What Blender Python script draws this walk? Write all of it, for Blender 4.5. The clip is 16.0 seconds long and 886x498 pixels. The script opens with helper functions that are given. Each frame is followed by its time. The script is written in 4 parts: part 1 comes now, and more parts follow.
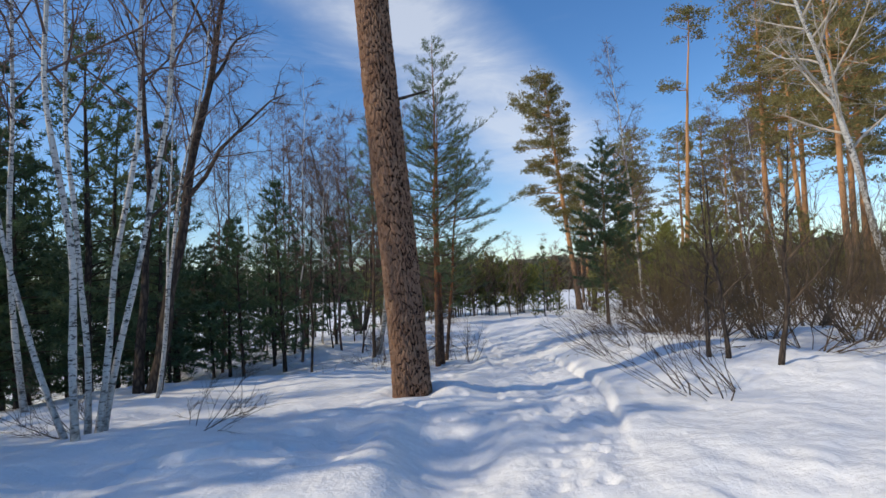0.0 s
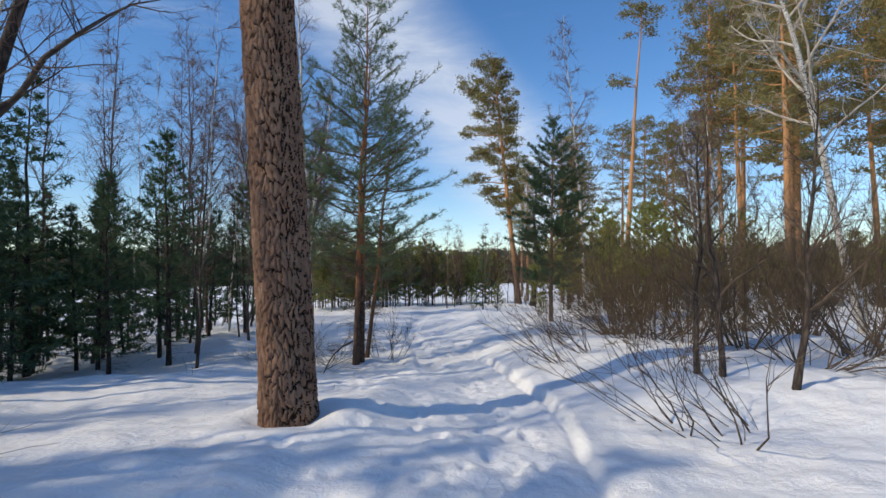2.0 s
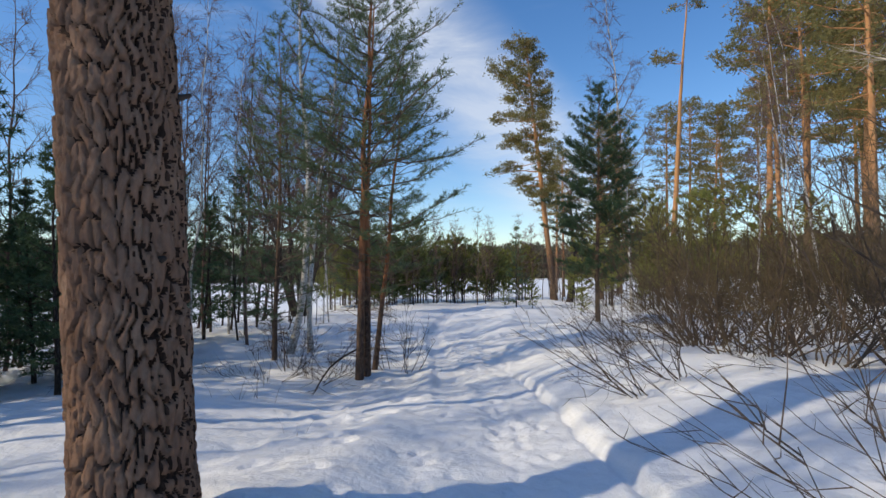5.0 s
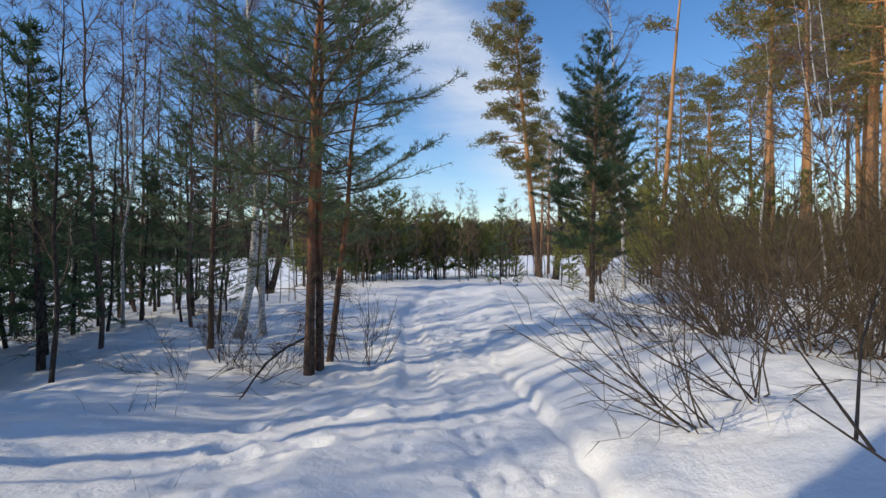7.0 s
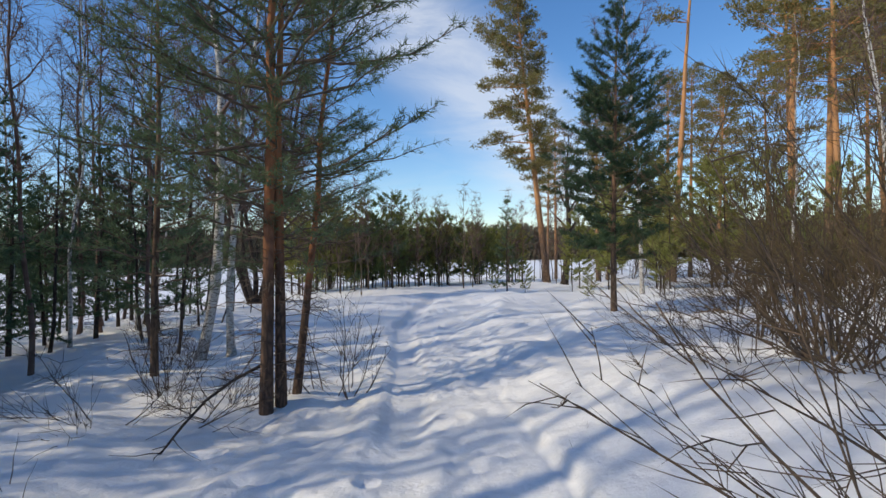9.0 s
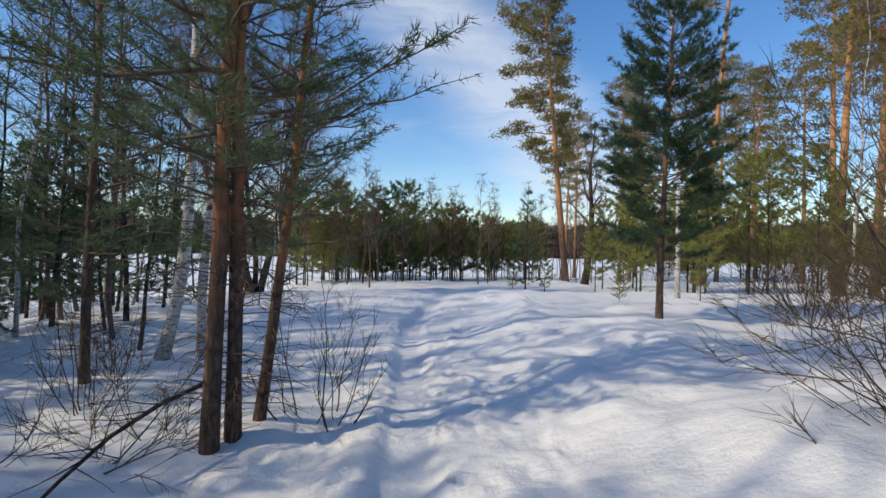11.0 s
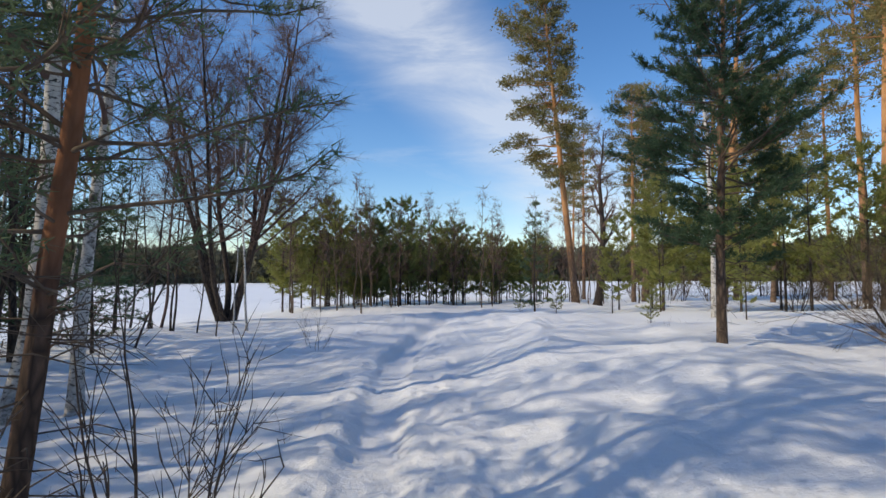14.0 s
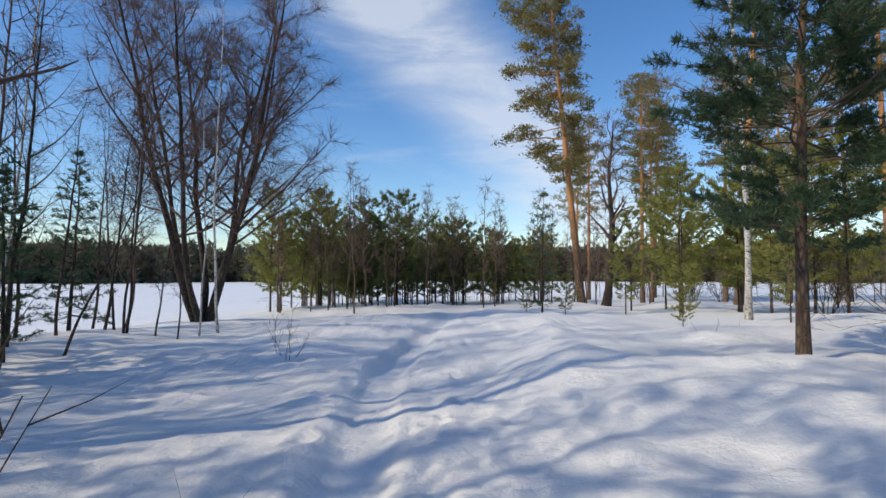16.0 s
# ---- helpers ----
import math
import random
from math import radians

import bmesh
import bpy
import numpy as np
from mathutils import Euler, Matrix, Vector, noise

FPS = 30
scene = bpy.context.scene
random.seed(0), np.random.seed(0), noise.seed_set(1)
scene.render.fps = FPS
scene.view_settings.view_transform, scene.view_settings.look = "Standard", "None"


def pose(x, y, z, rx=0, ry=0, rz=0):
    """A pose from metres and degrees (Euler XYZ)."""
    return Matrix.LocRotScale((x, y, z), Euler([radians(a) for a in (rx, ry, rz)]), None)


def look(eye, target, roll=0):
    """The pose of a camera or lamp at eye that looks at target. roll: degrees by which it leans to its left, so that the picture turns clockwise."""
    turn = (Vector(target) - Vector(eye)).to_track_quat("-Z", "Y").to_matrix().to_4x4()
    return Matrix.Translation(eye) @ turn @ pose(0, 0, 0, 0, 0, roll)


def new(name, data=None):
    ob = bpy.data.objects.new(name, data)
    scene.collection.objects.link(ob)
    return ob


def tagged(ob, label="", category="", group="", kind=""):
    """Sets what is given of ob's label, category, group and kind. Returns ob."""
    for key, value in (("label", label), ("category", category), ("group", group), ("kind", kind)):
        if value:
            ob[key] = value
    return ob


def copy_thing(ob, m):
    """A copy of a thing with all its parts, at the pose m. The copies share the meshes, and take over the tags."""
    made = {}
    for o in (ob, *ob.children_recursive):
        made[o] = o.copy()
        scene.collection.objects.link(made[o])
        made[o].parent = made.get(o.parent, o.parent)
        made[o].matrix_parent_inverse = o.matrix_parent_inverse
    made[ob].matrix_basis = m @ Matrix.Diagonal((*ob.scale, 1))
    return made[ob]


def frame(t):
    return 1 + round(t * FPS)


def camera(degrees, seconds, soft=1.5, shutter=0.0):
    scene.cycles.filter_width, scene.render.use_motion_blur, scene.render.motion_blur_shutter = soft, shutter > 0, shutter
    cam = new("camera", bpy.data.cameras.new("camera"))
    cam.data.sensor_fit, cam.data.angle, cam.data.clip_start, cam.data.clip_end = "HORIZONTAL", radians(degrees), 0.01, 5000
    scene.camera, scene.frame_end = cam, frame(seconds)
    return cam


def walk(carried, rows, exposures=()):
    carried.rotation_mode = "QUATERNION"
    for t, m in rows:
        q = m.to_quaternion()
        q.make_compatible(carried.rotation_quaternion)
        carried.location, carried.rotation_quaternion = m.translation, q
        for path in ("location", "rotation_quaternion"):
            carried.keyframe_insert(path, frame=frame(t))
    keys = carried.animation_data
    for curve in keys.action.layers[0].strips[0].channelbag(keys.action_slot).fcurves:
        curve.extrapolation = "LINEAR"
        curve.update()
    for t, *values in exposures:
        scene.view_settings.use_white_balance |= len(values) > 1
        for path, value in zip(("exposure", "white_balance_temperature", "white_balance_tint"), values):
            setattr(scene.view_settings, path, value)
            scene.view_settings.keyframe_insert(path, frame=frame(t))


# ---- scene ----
cam = camera(79.9, 16.0)
METRES, EYE, TILT, LEAN, TURN = 17.0, 1.55, 4.0, 3.0, 0.0
ROWS = [
    (0.0, 0.0, 0.0, 0.0, -0.0, 0.0, -0.0),
    (0.5, 0.0116, 0.0431, -0.0049, -4.06, -0.72, -2.05),
    (1.0, 0.0165, 0.0804, -0.008, -4.43, -1.85, -3.69),
    (1.5, 0.0195, 0.1204, -0.0133, -6.79, -2.19, -4.4),
    (2.0, 0.0253, 0.1497, -0.0169, -6.31, -0.92, -3.05),
    (2.5, 0.0276, 0.1752, -0.0198, -4.35, -0.17, -2.49),
    (3.0, 0.0352, 0.2079, -0.0241, -6.28, -1.39, -4.0),
    (3.5, 0.0415, 0.238, -0.0253, -5.17, -1.59, -4.51),
    (6.0, 0.0572, 0.3761, -0.0388, -1.97, -1.47, -1.73),
    (6.5, 0.0607, 0.4094, -0.0428, -2.16, -3.44, -2.24),
    (7.0, 0.0739, 0.4451, -0.0467, -4.66, -4.01, -2.96),
    (7.5, 0.0792, 0.4709, -0.0482, -3.32, -3.22, -3.09),
    (8.0, 0.0843, 0.5012, -0.051, -4.57, -4.13, -3.84),
    (8.5, 0.0888, 0.5317, -0.0552, -4.36, -3.33, -2.12),
    (11.0, 0.0952, 0.6852, -0.0762, -2.69, -4.01, -4.23),
    (11.5, 0.1, 0.7119, -0.0799, -2.63, -4.08, -4.64),
    (12.0, 0.1105, 0.7381, -0.0833, -1.13, -2.38, -3.12),
    (12.5, 0.1113, 0.7624, -0.0886, 0.37, -2.32, -2.58),
    (13.0, 0.1147, 0.7914, -0.0943, 0.28, -1.8, -3.02),
    (13.5, 0.1167, 0.8226, -0.1001, 0.05, -1.04, -2.22),
    (14.0, 0.119, 0.8572, -0.1059, -2.41, -1.23, -2.96),
    (14.5, 0.1209, 0.8932, -0.11, -2.61, 1.56, -3.69),
    (15.0, 0.1204, 0.9269, -0.1141, -5.06, 2.13, -4.92),
    (15.5, 0.1239, 0.9596, -0.1184, -3.95, 0.42, -3.97),
    (16.0, 0.1219, 0.9791, -0.1231, -2.55, -1.2, -3.22),
]
walk(cam, [(t, pose(0, 0, EYE, TILT, LEAN, TURN) @ pose(METRES * x, METRES * y, METRES * z, 90 + pitch, roll, yaw)) for t, x, y, z, yaw, pitch, roll in ROWS])

# ---------------------------------------------------------------- light
SUN_AZ, SUN_EL = radians(249.0), radians(36.0)
sun_dir = Vector((math.sin(SUN_AZ) * math.cos(SUN_EL), math.cos(SUN_AZ) * math.cos(SUN_EL), math.sin(SUN_EL)))
sun = new("sun", bpy.data.lights.new("sun", "SUN"))
sun.data.energy, sun.data.angle, sun.data.color = 2.9, radians(1.0), (1.0, 0.865, 0.64)
sun.matrix_basis = look(sun_dir * 60, (0, 0, 0))

world = bpy.data.worlds.new("sky")
scene.world = world
world.use_nodes = True
wn, wl = world.node_tree.nodes, world.node_tree.links
wn.clear()
sky = wn.new("ShaderNodeTexSky")
sky.sky_type, sky.sun_disc = "NISHITA", False
sky.sun_elevation, sky.sun_rotation = SUN_EL, SUN_AZ
sky.air_density, sky.dust_density, sky.ozone_density = 1.0, 0.4, 2.5
wc = wn.new("ShaderNodeTexCoord")


def wmath(op, a, b):
    n = wn.new("ShaderNodeMath")
    n.operation = op
    for i, v in enumerate((a, b)):
        if isinstance(v, (int, float)):
            n.inputs[i].default_value = v
        elif v is not None:
            wl.new(v, n.inputs[i])
    return n.outputs[0]


def wrange(v, lo, hi, to0, to1):
    n = wn.new("ShaderNodeMapRange")
    n.interpolation_type = "SMOOTHSTEP"
    wl.new(v, n.inputs[0])
    for i, k in enumerate((lo, hi, to0, to1)):
        n.inputs[i + 1].default_value = k
    return n.outputs[0]


# a long band of thin cirrus and fainter veils about it
dot = wn.new("ShaderNodeVectorMath")
dot.operation = "DOT_PRODUCT"
wl.new(wc.outputs["Generated"], dot.inputs[0])
dot.inputs[1].default_value = (-0.681, 0.284, -0.675)
side_of = dot.outputs["Value"]
wm = wn.new("ShaderNodeMapping")
wm.inputs["Rotation"].default_value = (0.3, 0.75, 0.2)
wm.inputs["Scale"].default_value = (1.2, 2.0, 5.0)
wl.new(wc.outputs["Generated"], wm.inputs[0])
wisps = wn.new("ShaderNodeTexNoise")
wisps.inputs["Scale"].default_value, wisps.inputs["Detail"].default_value = 2.6, 9.0
wisps.inputs["Roughness"].default_value, wisps.inputs["Distortion"].default_value = 0.62, 0.5
wl.new(wm.outputs[0], wisps.inputs["Vector"])
band = wrange(wmath("ABSOLUTE", wmath("SUBTRACT", side_of, -0.025), None), 0.0, 0.145, 1.0, 0.0)
streak = wmath("MULTIPLY", band, wrange(wisps.outputs[0], 0.26, 0.76, 0.30, 1.0))
veil = wmath("MULTIPLY", wrange(wisps.outputs[0], 0.50, 0.85, 0.0, 0.36), wrange(side_of, -0.25, 0.3, 0.2, 0.9))
cover = wmath("MINIMUM", wmath("ADD", streak, veil), 0.62)
wmix = wn.new("ShaderNodeMix")
wmix.data_type = "RGBA"
wl.new(cover, wmix.inputs["Factor"])
deep = wn.new("ShaderNodeHueSaturation")
deep.inputs["Hue"].default_value, deep.inputs["Saturation"].default_value = 0.505, 1.25
deep.inputs["Value"].default_value = 1.24
wl.new(sky.outputs[0], deep.inputs["Color"])
wl.new(deep.outputs[0], wmix.inputs["A"])
wmix.inputs["B"].default_value = (6.2, 6.5, 7.0, 1.0)
bgd = wn.new("ShaderNodeBackground")
bgd.inputs["Strength"].default_value = 0.132
wl.new(wmix.outputs["Result"], bgd.inputs["Color"])
wout = wn.new("ShaderNodeOutputWorld")
wl.new(bgd.outputs[0], wout.inputs["Surface"])


# ---------------------------------------------------------------- materials
class Mat:
    """A small builder round one principled material."""

    def __init__(self, name, rough=0.8, spec=0.3):
        self.m = bpy.data.materials.new(name)
        self.m.use_nodes = True
        self.n, self.l = self.m.node_tree.nodes, self.m.node_tree.links
        self.b = self.n["Principled BSDF"]
        self.b.inputs["Roughness"].default_value = rough
        self.b.inputs["Specular IOR Level"].default_value = spec
        self.tc = self.n.new("ShaderNodeTexCoord")
        self.height = None

    def coords(self, scale=(1, 1, 1)):
        mp = self.n.new("ShaderNodeMapping")
        mp.inputs["Scale"].default_value = scale
        self.l.new(self.tc.outputs["Object"], mp.inputs[0])
        return mp.outputs[0]

    def noise(self, size, scale=(1, 1, 1), detail=5.0, rough=0.6, warp=0.0):
        t = self.n.new("ShaderNodeTexNoise")
        t.inputs["Scale"].default_value, t.inputs["Detail"].default_value = size, detail
        t.inputs["Roughness"].default_value, t.inputs["Distortion"].default_value = rough, warp
        self.l.new(self.coords(scale), t.inputs["Vector"])
        return t.outputs[0]

    def cells(self, size, scale=(1, 1, 1), feature="DISTANCE_TO_EDGE"):
        t = self.n.new("ShaderNodeTexVoronoi")
        t.feature = feature
        t.inputs["Scale"].default_value = size
        self.l.new(self.coords(scale), t.inputs["Vector"])
        return t.outputs[0]

    def rng(self, v, lo, hi, a=0.0, b=1.0):
        t = self.n.new("ShaderNodeMapRange")
        self.l.new(v, t.inputs[0])
        for i, k in enumerate((lo, hi, a, b)):
            t.inputs[i + 1].default_value = k
        return t.outputs[0]

    def mix(self, f, a, b, blend="MIX"):
        t = self.n.new("ShaderNodeMix")
        t.data_type, t.blend_type = "RGBA", blend
        for v, s in ((f, "Factor"), (a, "A"), (b, "B")):
            if isinstance(v, (int, float)):
                t.inputs[s].default_value = v
            elif isinstance(v, tuple):
                t.inputs[s].default_value = (*v, 1.0)
            else:
                self.l.new(v, t.inputs[s])
        return t.outputs["Result"]

    def up(self):
        s = self.n.new("ShaderNodeSeparateXYZ")
        self.l.new(self.tc.outputs["Object"], s.inputs[0])
        return s.outputs[2]

    def random(self, island=False):
        if island:
            return self.n.new("ShaderNodeNewGeometry").outputs["Random Per Island"]
        return self.n.new("ShaderNodeObjectInfo").outputs["Random"]

    def color(self, c):
        self.l.new(c, self.b.inputs["Base Color"])
        return self

    def bump(self, v, strength, dist):
        t = self.n.new("ShaderNodeBump")
        t.inputs["Strength"].default_value, t.inputs["Distance"].default_value = strength, dist
        self.l.new(v, t.inputs["Height"])
        if self.height is not None:
            self.l.new(self.height, t.inputs["Normal"])
        self.height = t.outputs[0]
        self.l.new(self.height, self.b.inputs["Normal"])
        return self


def make_snow():
    s = Mat("snow", 0.55, 0.25)
    big, fine = s.noise(0.6, detail=4), s.noise(9.0, detail=8, rough=0.7)
    c = s.mix(s.rng(big, 0.35, 0.7), (0.86, 0.86, 0.86), (0.92, 0.915, 0.90))
    c = s.mix(s.rng(s.noise(26.0, detail=3), 0.70, 0.78), c, (0.70, 0.69, 0.67))
    s.color(c)
    s.b.inputs["Subsurface Weight"].default_value = 0.0
    s.bump(s.noise(3.2, detail=6, rough=0.6), 0.55, 0.10)
    s.bump(fine, 0.35, 0.05)
    s.bump(s.noise(70.0, detail=4, rough=0.7), 0.25, 0.010)
    return s.m


def make_needles(name, a, b, c):
    s = Mat(name, 0.55, 0.25)
    col = s.mix(s.random(True), a, b)
    col = s.mix(s.rng(s.noise(0.7, detail=3), 0.45, 0.75), col, c)
    col = s.mix(s.random(), col, s.mix(0.45, col, b))
    s.color(col)
    glow = s.n.new("ShaderNodeBsdfTranslucent")
    s.l.new(col, glow.inputs["Color"])
    both = s.n.new("ShaderNodeMixShader")
    both.inputs[0].default_value = 0.38
    s.l.new(s.b.outputs[0], both.inputs[1])
    s.l.new(glow.outputs[0], both.inputs[2])
    s.l.new(both.outputs[0], s.n["Material Output"].inputs["Surface"])
    return s.m


def make_bark(name, dark, light, orange=None, z0=2.0, z1=6.0, size=9.0):
    s = Mat(name, 0.9, 0.15)
    plates = s.cells(size, (1, 1, 0.3))
    grain = s.noise(size * 3.0, (1, 1, 0.4), 6, 0.7)
    c = s.mix(s.rng(plates, 0.0, 0.35), dark, light)
    c = s.mix(s.rng(grain, 0.35, 0.8, 0.0, 0.6), c, dark)
    if orange:
        o = s.mix(s.rng(s.noise(6.0, (1, 1, 0.25)), 0.35, 0.7), orange, (orange[0] * 1.25, orange[1] * 1.3, orange[2] * 1.4))
        t = s.n.new("ShaderNodeMath")
        s.l.new(s.up(), t.inputs[0])
        s.l.new(s.rng(s.noise(1.6, detail=3), 0.3, 0.7, -0.8, 0.8), t.inputs[1])
        c = s.mix(s.rng(t.outputs[0], z0, z1), c, o)
    s.color(c)
    s.bump(plates, 0.5, 0.02)
    s.bump(grain, 0.6, 0.01)
    return s.m


def make_plates():
    s = Mat("plated_pine_bark", 0.9, 0.12)
    broad, grain = s.noise(5.0, (1, 1, 0.6), 4), s.noise(34.0, (1, 1, 0.45), 7, 0.72)
    flake = s.cells(30.0, (1, 1, 0.4), "F1")
    c = s.mix(s.rng(broad, 0.35, 0.68), (0.175, 0.112, 0.080), (0.37, 0.255, 0.18))
    c = s.mix(s.rng(s.noise(13.0, (1, 1, 0.5), 5, 0.65), 0.40, 0.66, 0.0, 0.6), c, (0.20, 0.11, 0.07))
    c = s.mix(s.rng(grain, 0.42, 0.75, 0.0, 0.75), c, (0.13, 0.07, 0.045))
    c = s.mix(s.rng(flake, 0.15, 0.7, 0.0, 0.35), c, (0.38, 0.20, 0.12))
    s.color(c)
    s.bump(flake, 0.35, 0.012)
    s.bump(grain, 0.9, 0.02)
    return s.m


def make_birch(name="birch_bark"):
    s = Mat(name, 0.6, 0.3)
    c = s.mix(s.rng(s.noise(3.0), 0.3, 0.7), (0.46, 0.43, 0.39), (0.70, 0.67, 0.61))
    c = s.mix(s.rng(s.noise(2.3, (5.0, 5.0, 13.0), 5, 0.75), 0.535, 0.575), c, (0.05, 0.045, 0.04))
    c = s.mix(s.rng(s.noise(2.3, (1, 1, 0.9), 5), 0.58, 0.64), c, (0.07, 0.06, 0.05))
    c = s.mix(s.rng(s.up(), 0.9, 0.15, 0.0, 0.55), c, s.mix(s.rng(s.noise(14.0), 0.42, 0.58), (0.06, 0.05, 0.045), (0.5, 0.47, 0.43)))
    s.color(c)
    s.bump(s.noise(12.0, (1, 1, 3.0), 5), 0.5, 0.01)
    return s.m


def make_twig(name, a, b):
    s = Mat(name, 0.75, 0.2)
    s.color(s.mix(s.rng(s.noise(5.0, detail=4), 0.3, 0.7), a, b))
    s.bump(s.noise(40.0, (1, 1, 0.3)), 0.4, 0.004)
    return s.m


SNOW = make_snow()
PLATED = make_plates()
# darker bark for the furrows, crevice shade put into its colour
FURROW_SHADE = make_bark("furrow_shade_bark", (0.030, 0.019, 0.014), (0.085, 0.048, 0.033), None, size=24.0)
NEEDLE_GREEN = make_needles("needles_green", (0.095, 0.145, 0.075), (0.15, 0.20, 0.095), (0.18, 0.21, 0.105))
NEEDLE_DARK = make_needles("needles_dark", (0.050, 0.092, 0.050), (0.092, 0.145, 0.070), (0.08, 0.12, 0.065))
NEEDLE_OLIVE = make_needles("needles_olive", (0.20, 0.23, 0.065), (0.32, 0.32, 0.09), (0.30, 0.25, 0.085))
NEEDLE_BRONZE = make_needles("needles_bronze", (0.18, 0.175, 0.065), (0.30, 0.26, 0.10), (0.31, 0.22, 0.095))
NEEDLE_MOSS = make_needles("needles_moss", (0.11, 0.145, 0.05), (0.18, 0.215, 0.07), (0.21, 0.20, 0.075))
# paler, browner far needles: distance haze mixed into the colour
NEEDLE_FAR_HAZE = make_needles("needles_far_haze", (0.13, 0.135, 0.085), (0.20, 0.185, 0.115), (0.23, 0.19, 0.13))
PINE_TALL = make_bark("pine_bark_tall", (0.10, 0.07, 0.05), (0.30, 0.20, 0.14), (0.46, 0.23, 0.10), 3.0, 8.0, 7.0)
PINE_YOUNG = make_bark("pine_bark_young", (0.055, 0.040, 0.032), (0.17, 0.11, 0.08), (0.30, 0.125, 0.058), 1.5, 3.2, 16.0)
PINE_GREY = make_bark("pine_bark_grey", (0.06, 0.045, 0.036), (0.20, 0.14, 0.10), (0.22, 0.125, 0.075), 2.0, 5.0, 16.0)
DARK_BARK = make_bark("dark_bark", (0.035, 0.028, 0.024), (0.13, 0.10, 0.08), None, size=14.0)
BIRCH = make_birch()
TWIG_BIRCH = make_twig("birch_twig", (0.10, 0.065, 0.05), (0.20, 0.13, 0.11))
TWIG_PALE = make_twig("pale_birch_twig", (0.36, 0.30, 0.23), (0.60, 0.53, 0.44))
TWIG_DARK = make_twig("dark_twig", (0.05, 0.038, 0.03), (0.13, 0.095, 0.07))
TWIG_BROWN = make_twig("willow_twig", (0.072, 0.055, 0.026), (0.165, 0.120, 0.060))
TWIG_PINE = make_twig("pine_twig", (0.085, 0.062, 0.045), (0.19, 0.14, 0.10))
TWIG_OLD = make_twig("shrub_stem", (0.05, 0.038, 0.03), (0.17, 0.12, 0.08))


# ---------------------------------------------------------------- mesh helpers
class Geo:
    """Vertices, quads and triangles gathered as arrays and turned into one mesh."""

    def __init__(self):
        self.v, self.q, self.t, self.n = [], [], [], 0

    def add(self, v, q=None, t=None):
        v = np.asarray(v, float).reshape(-1, 3)
        if q is not None and len(q):
            self.q.append(np.asarray(q, int).reshape(-1, 4) + self.n)
        if t is not None and len(t):
            self.t.append(np.asarray(t, int).reshape(-1, 3) + self.n)
        self.v.append(v)
        self.n += len(v)

    def tube(self, pts, radii, k=6):
        pts, radii = np.asarray(pts, float), np.asarray(radii, float)
        n = len(pts)
        tan = np.gradient(pts, axis=0)
        tan /= np.linalg.norm(tan, axis=1, keepdims=True) + 1e-9
        ref = np.array([1.0, 0.2, 0.0]) if abs(tan[0, 0]) < 0.8 else np.array([0.0, 1.0, 0.2])
        s = np.cross(tan, ref)
        s /= np.linalg.norm(s, axis=1, keepdims=True) + 1e-9
        u = np.cross(s, tan)
        a = np.arange(k) * 2 * math.pi / k
        ring = pts[:, None] + radii[:, None, None] * (np.cos(a)[None, :, None] * s[:, None] + np.sin(a)[None, :, None] * u[:, None])
        i, j = np.meshgrid(np.arange(n - 1), np.arange(k), indexing="ij")
        j2 = (j + 1) % k
        q = np.stack([i * k + j, i * k + j2, (i + 1) * k + j2, (i + 1) * k + j], -1).reshape(-1, 4)
        v = np.concatenate([ring.reshape(-1, 3), pts[-1:] + tan[-1:] * radii[-1]])
        top = [((n - 1) * k + c, (n - 1) * k + (c + 1) % k, n * k) for c in range(k)]
        self.add(v, q, top)

    def twigs(self, p0, p1, p2, r):
        """Many thin three-sided twigs, each bent once."""
        p0, p1, p2 = (np.asarray(p, float).reshape(-1, 3) for p in (p0, p1, p2))
        m = len(p0)
        if not m:
            return
        r = np.broadcast_to(np.asarray(r, float), (m,))[:, None]
        d = p2 - p0
        d /= np.linalg.norm(d, axis=1, keepdims=True) + 1e-9
        s = np.cross(d, np.array([0.31, 0.2, 0.93]))
        s /= np.linalg.norm(s, axis=1, keepdims=True) + 1e-9
        u = np.cross(s, d)
        offs = [math.cos(a) * s + math.sin(a) * u for a in (0, 2.094, 4.189)]
        v = np.stack([p0 + r * o for o in offs] + [p1 + 0.7 * r * o for o in offs] + [p2], 1)
        b = (np.arange(m) * 7)[:, None]
        q = np.concatenate([b + np.array([[c, (c + 1) % 3, 3 + (c + 1) % 3, 3 + c]]) for c in range(3)])
        t = np.concatenate([b + np.array([[3 + c, 3 + (c + 1) % 3, 6]]) for c in range(3)])
        self.add(v, q, t)

    def needles(self, c, d, rng, blades, length, width, spread=0.85):
        """Tufts of single tapering needles at the places c, pointing about d."""
        c, d = np.asarray(c, float).reshape(-1, 3), np.asarray(d, float).reshape(-1, 3)
        m = len(c)
        if not m:
            return
        c, d = np.repeat(c, blades, 0), np.repeat(d, blades, 0)
        w = rng.normal(size=c.shape)
        w /= np.linalg.norm(w, axis=1, keepdims=True)
        a = d * 0.7 + w * spread + np.array([0, 0, 0.18])
        a /= np.linalg.norm(a, axis=1, keepdims=True) + 1e-9
        s = np.cross(a, rng.normal(size=c.shape))
        s /= np.linalg.norm(s, axis=1, keepdims=True) + 1e-9
        ln = (length * rng.uniform(0.65, 1.15, len(c)))[:, None]
        base = c + rng.normal(size=c.shape) * length * 0.12
        v = np.stack([base - s * width * 0.5, base + s * width * 0.5, base + a * ln], 1)
        self.add(v, None, np.arange(len(c) * 3).reshape(-1, 3))

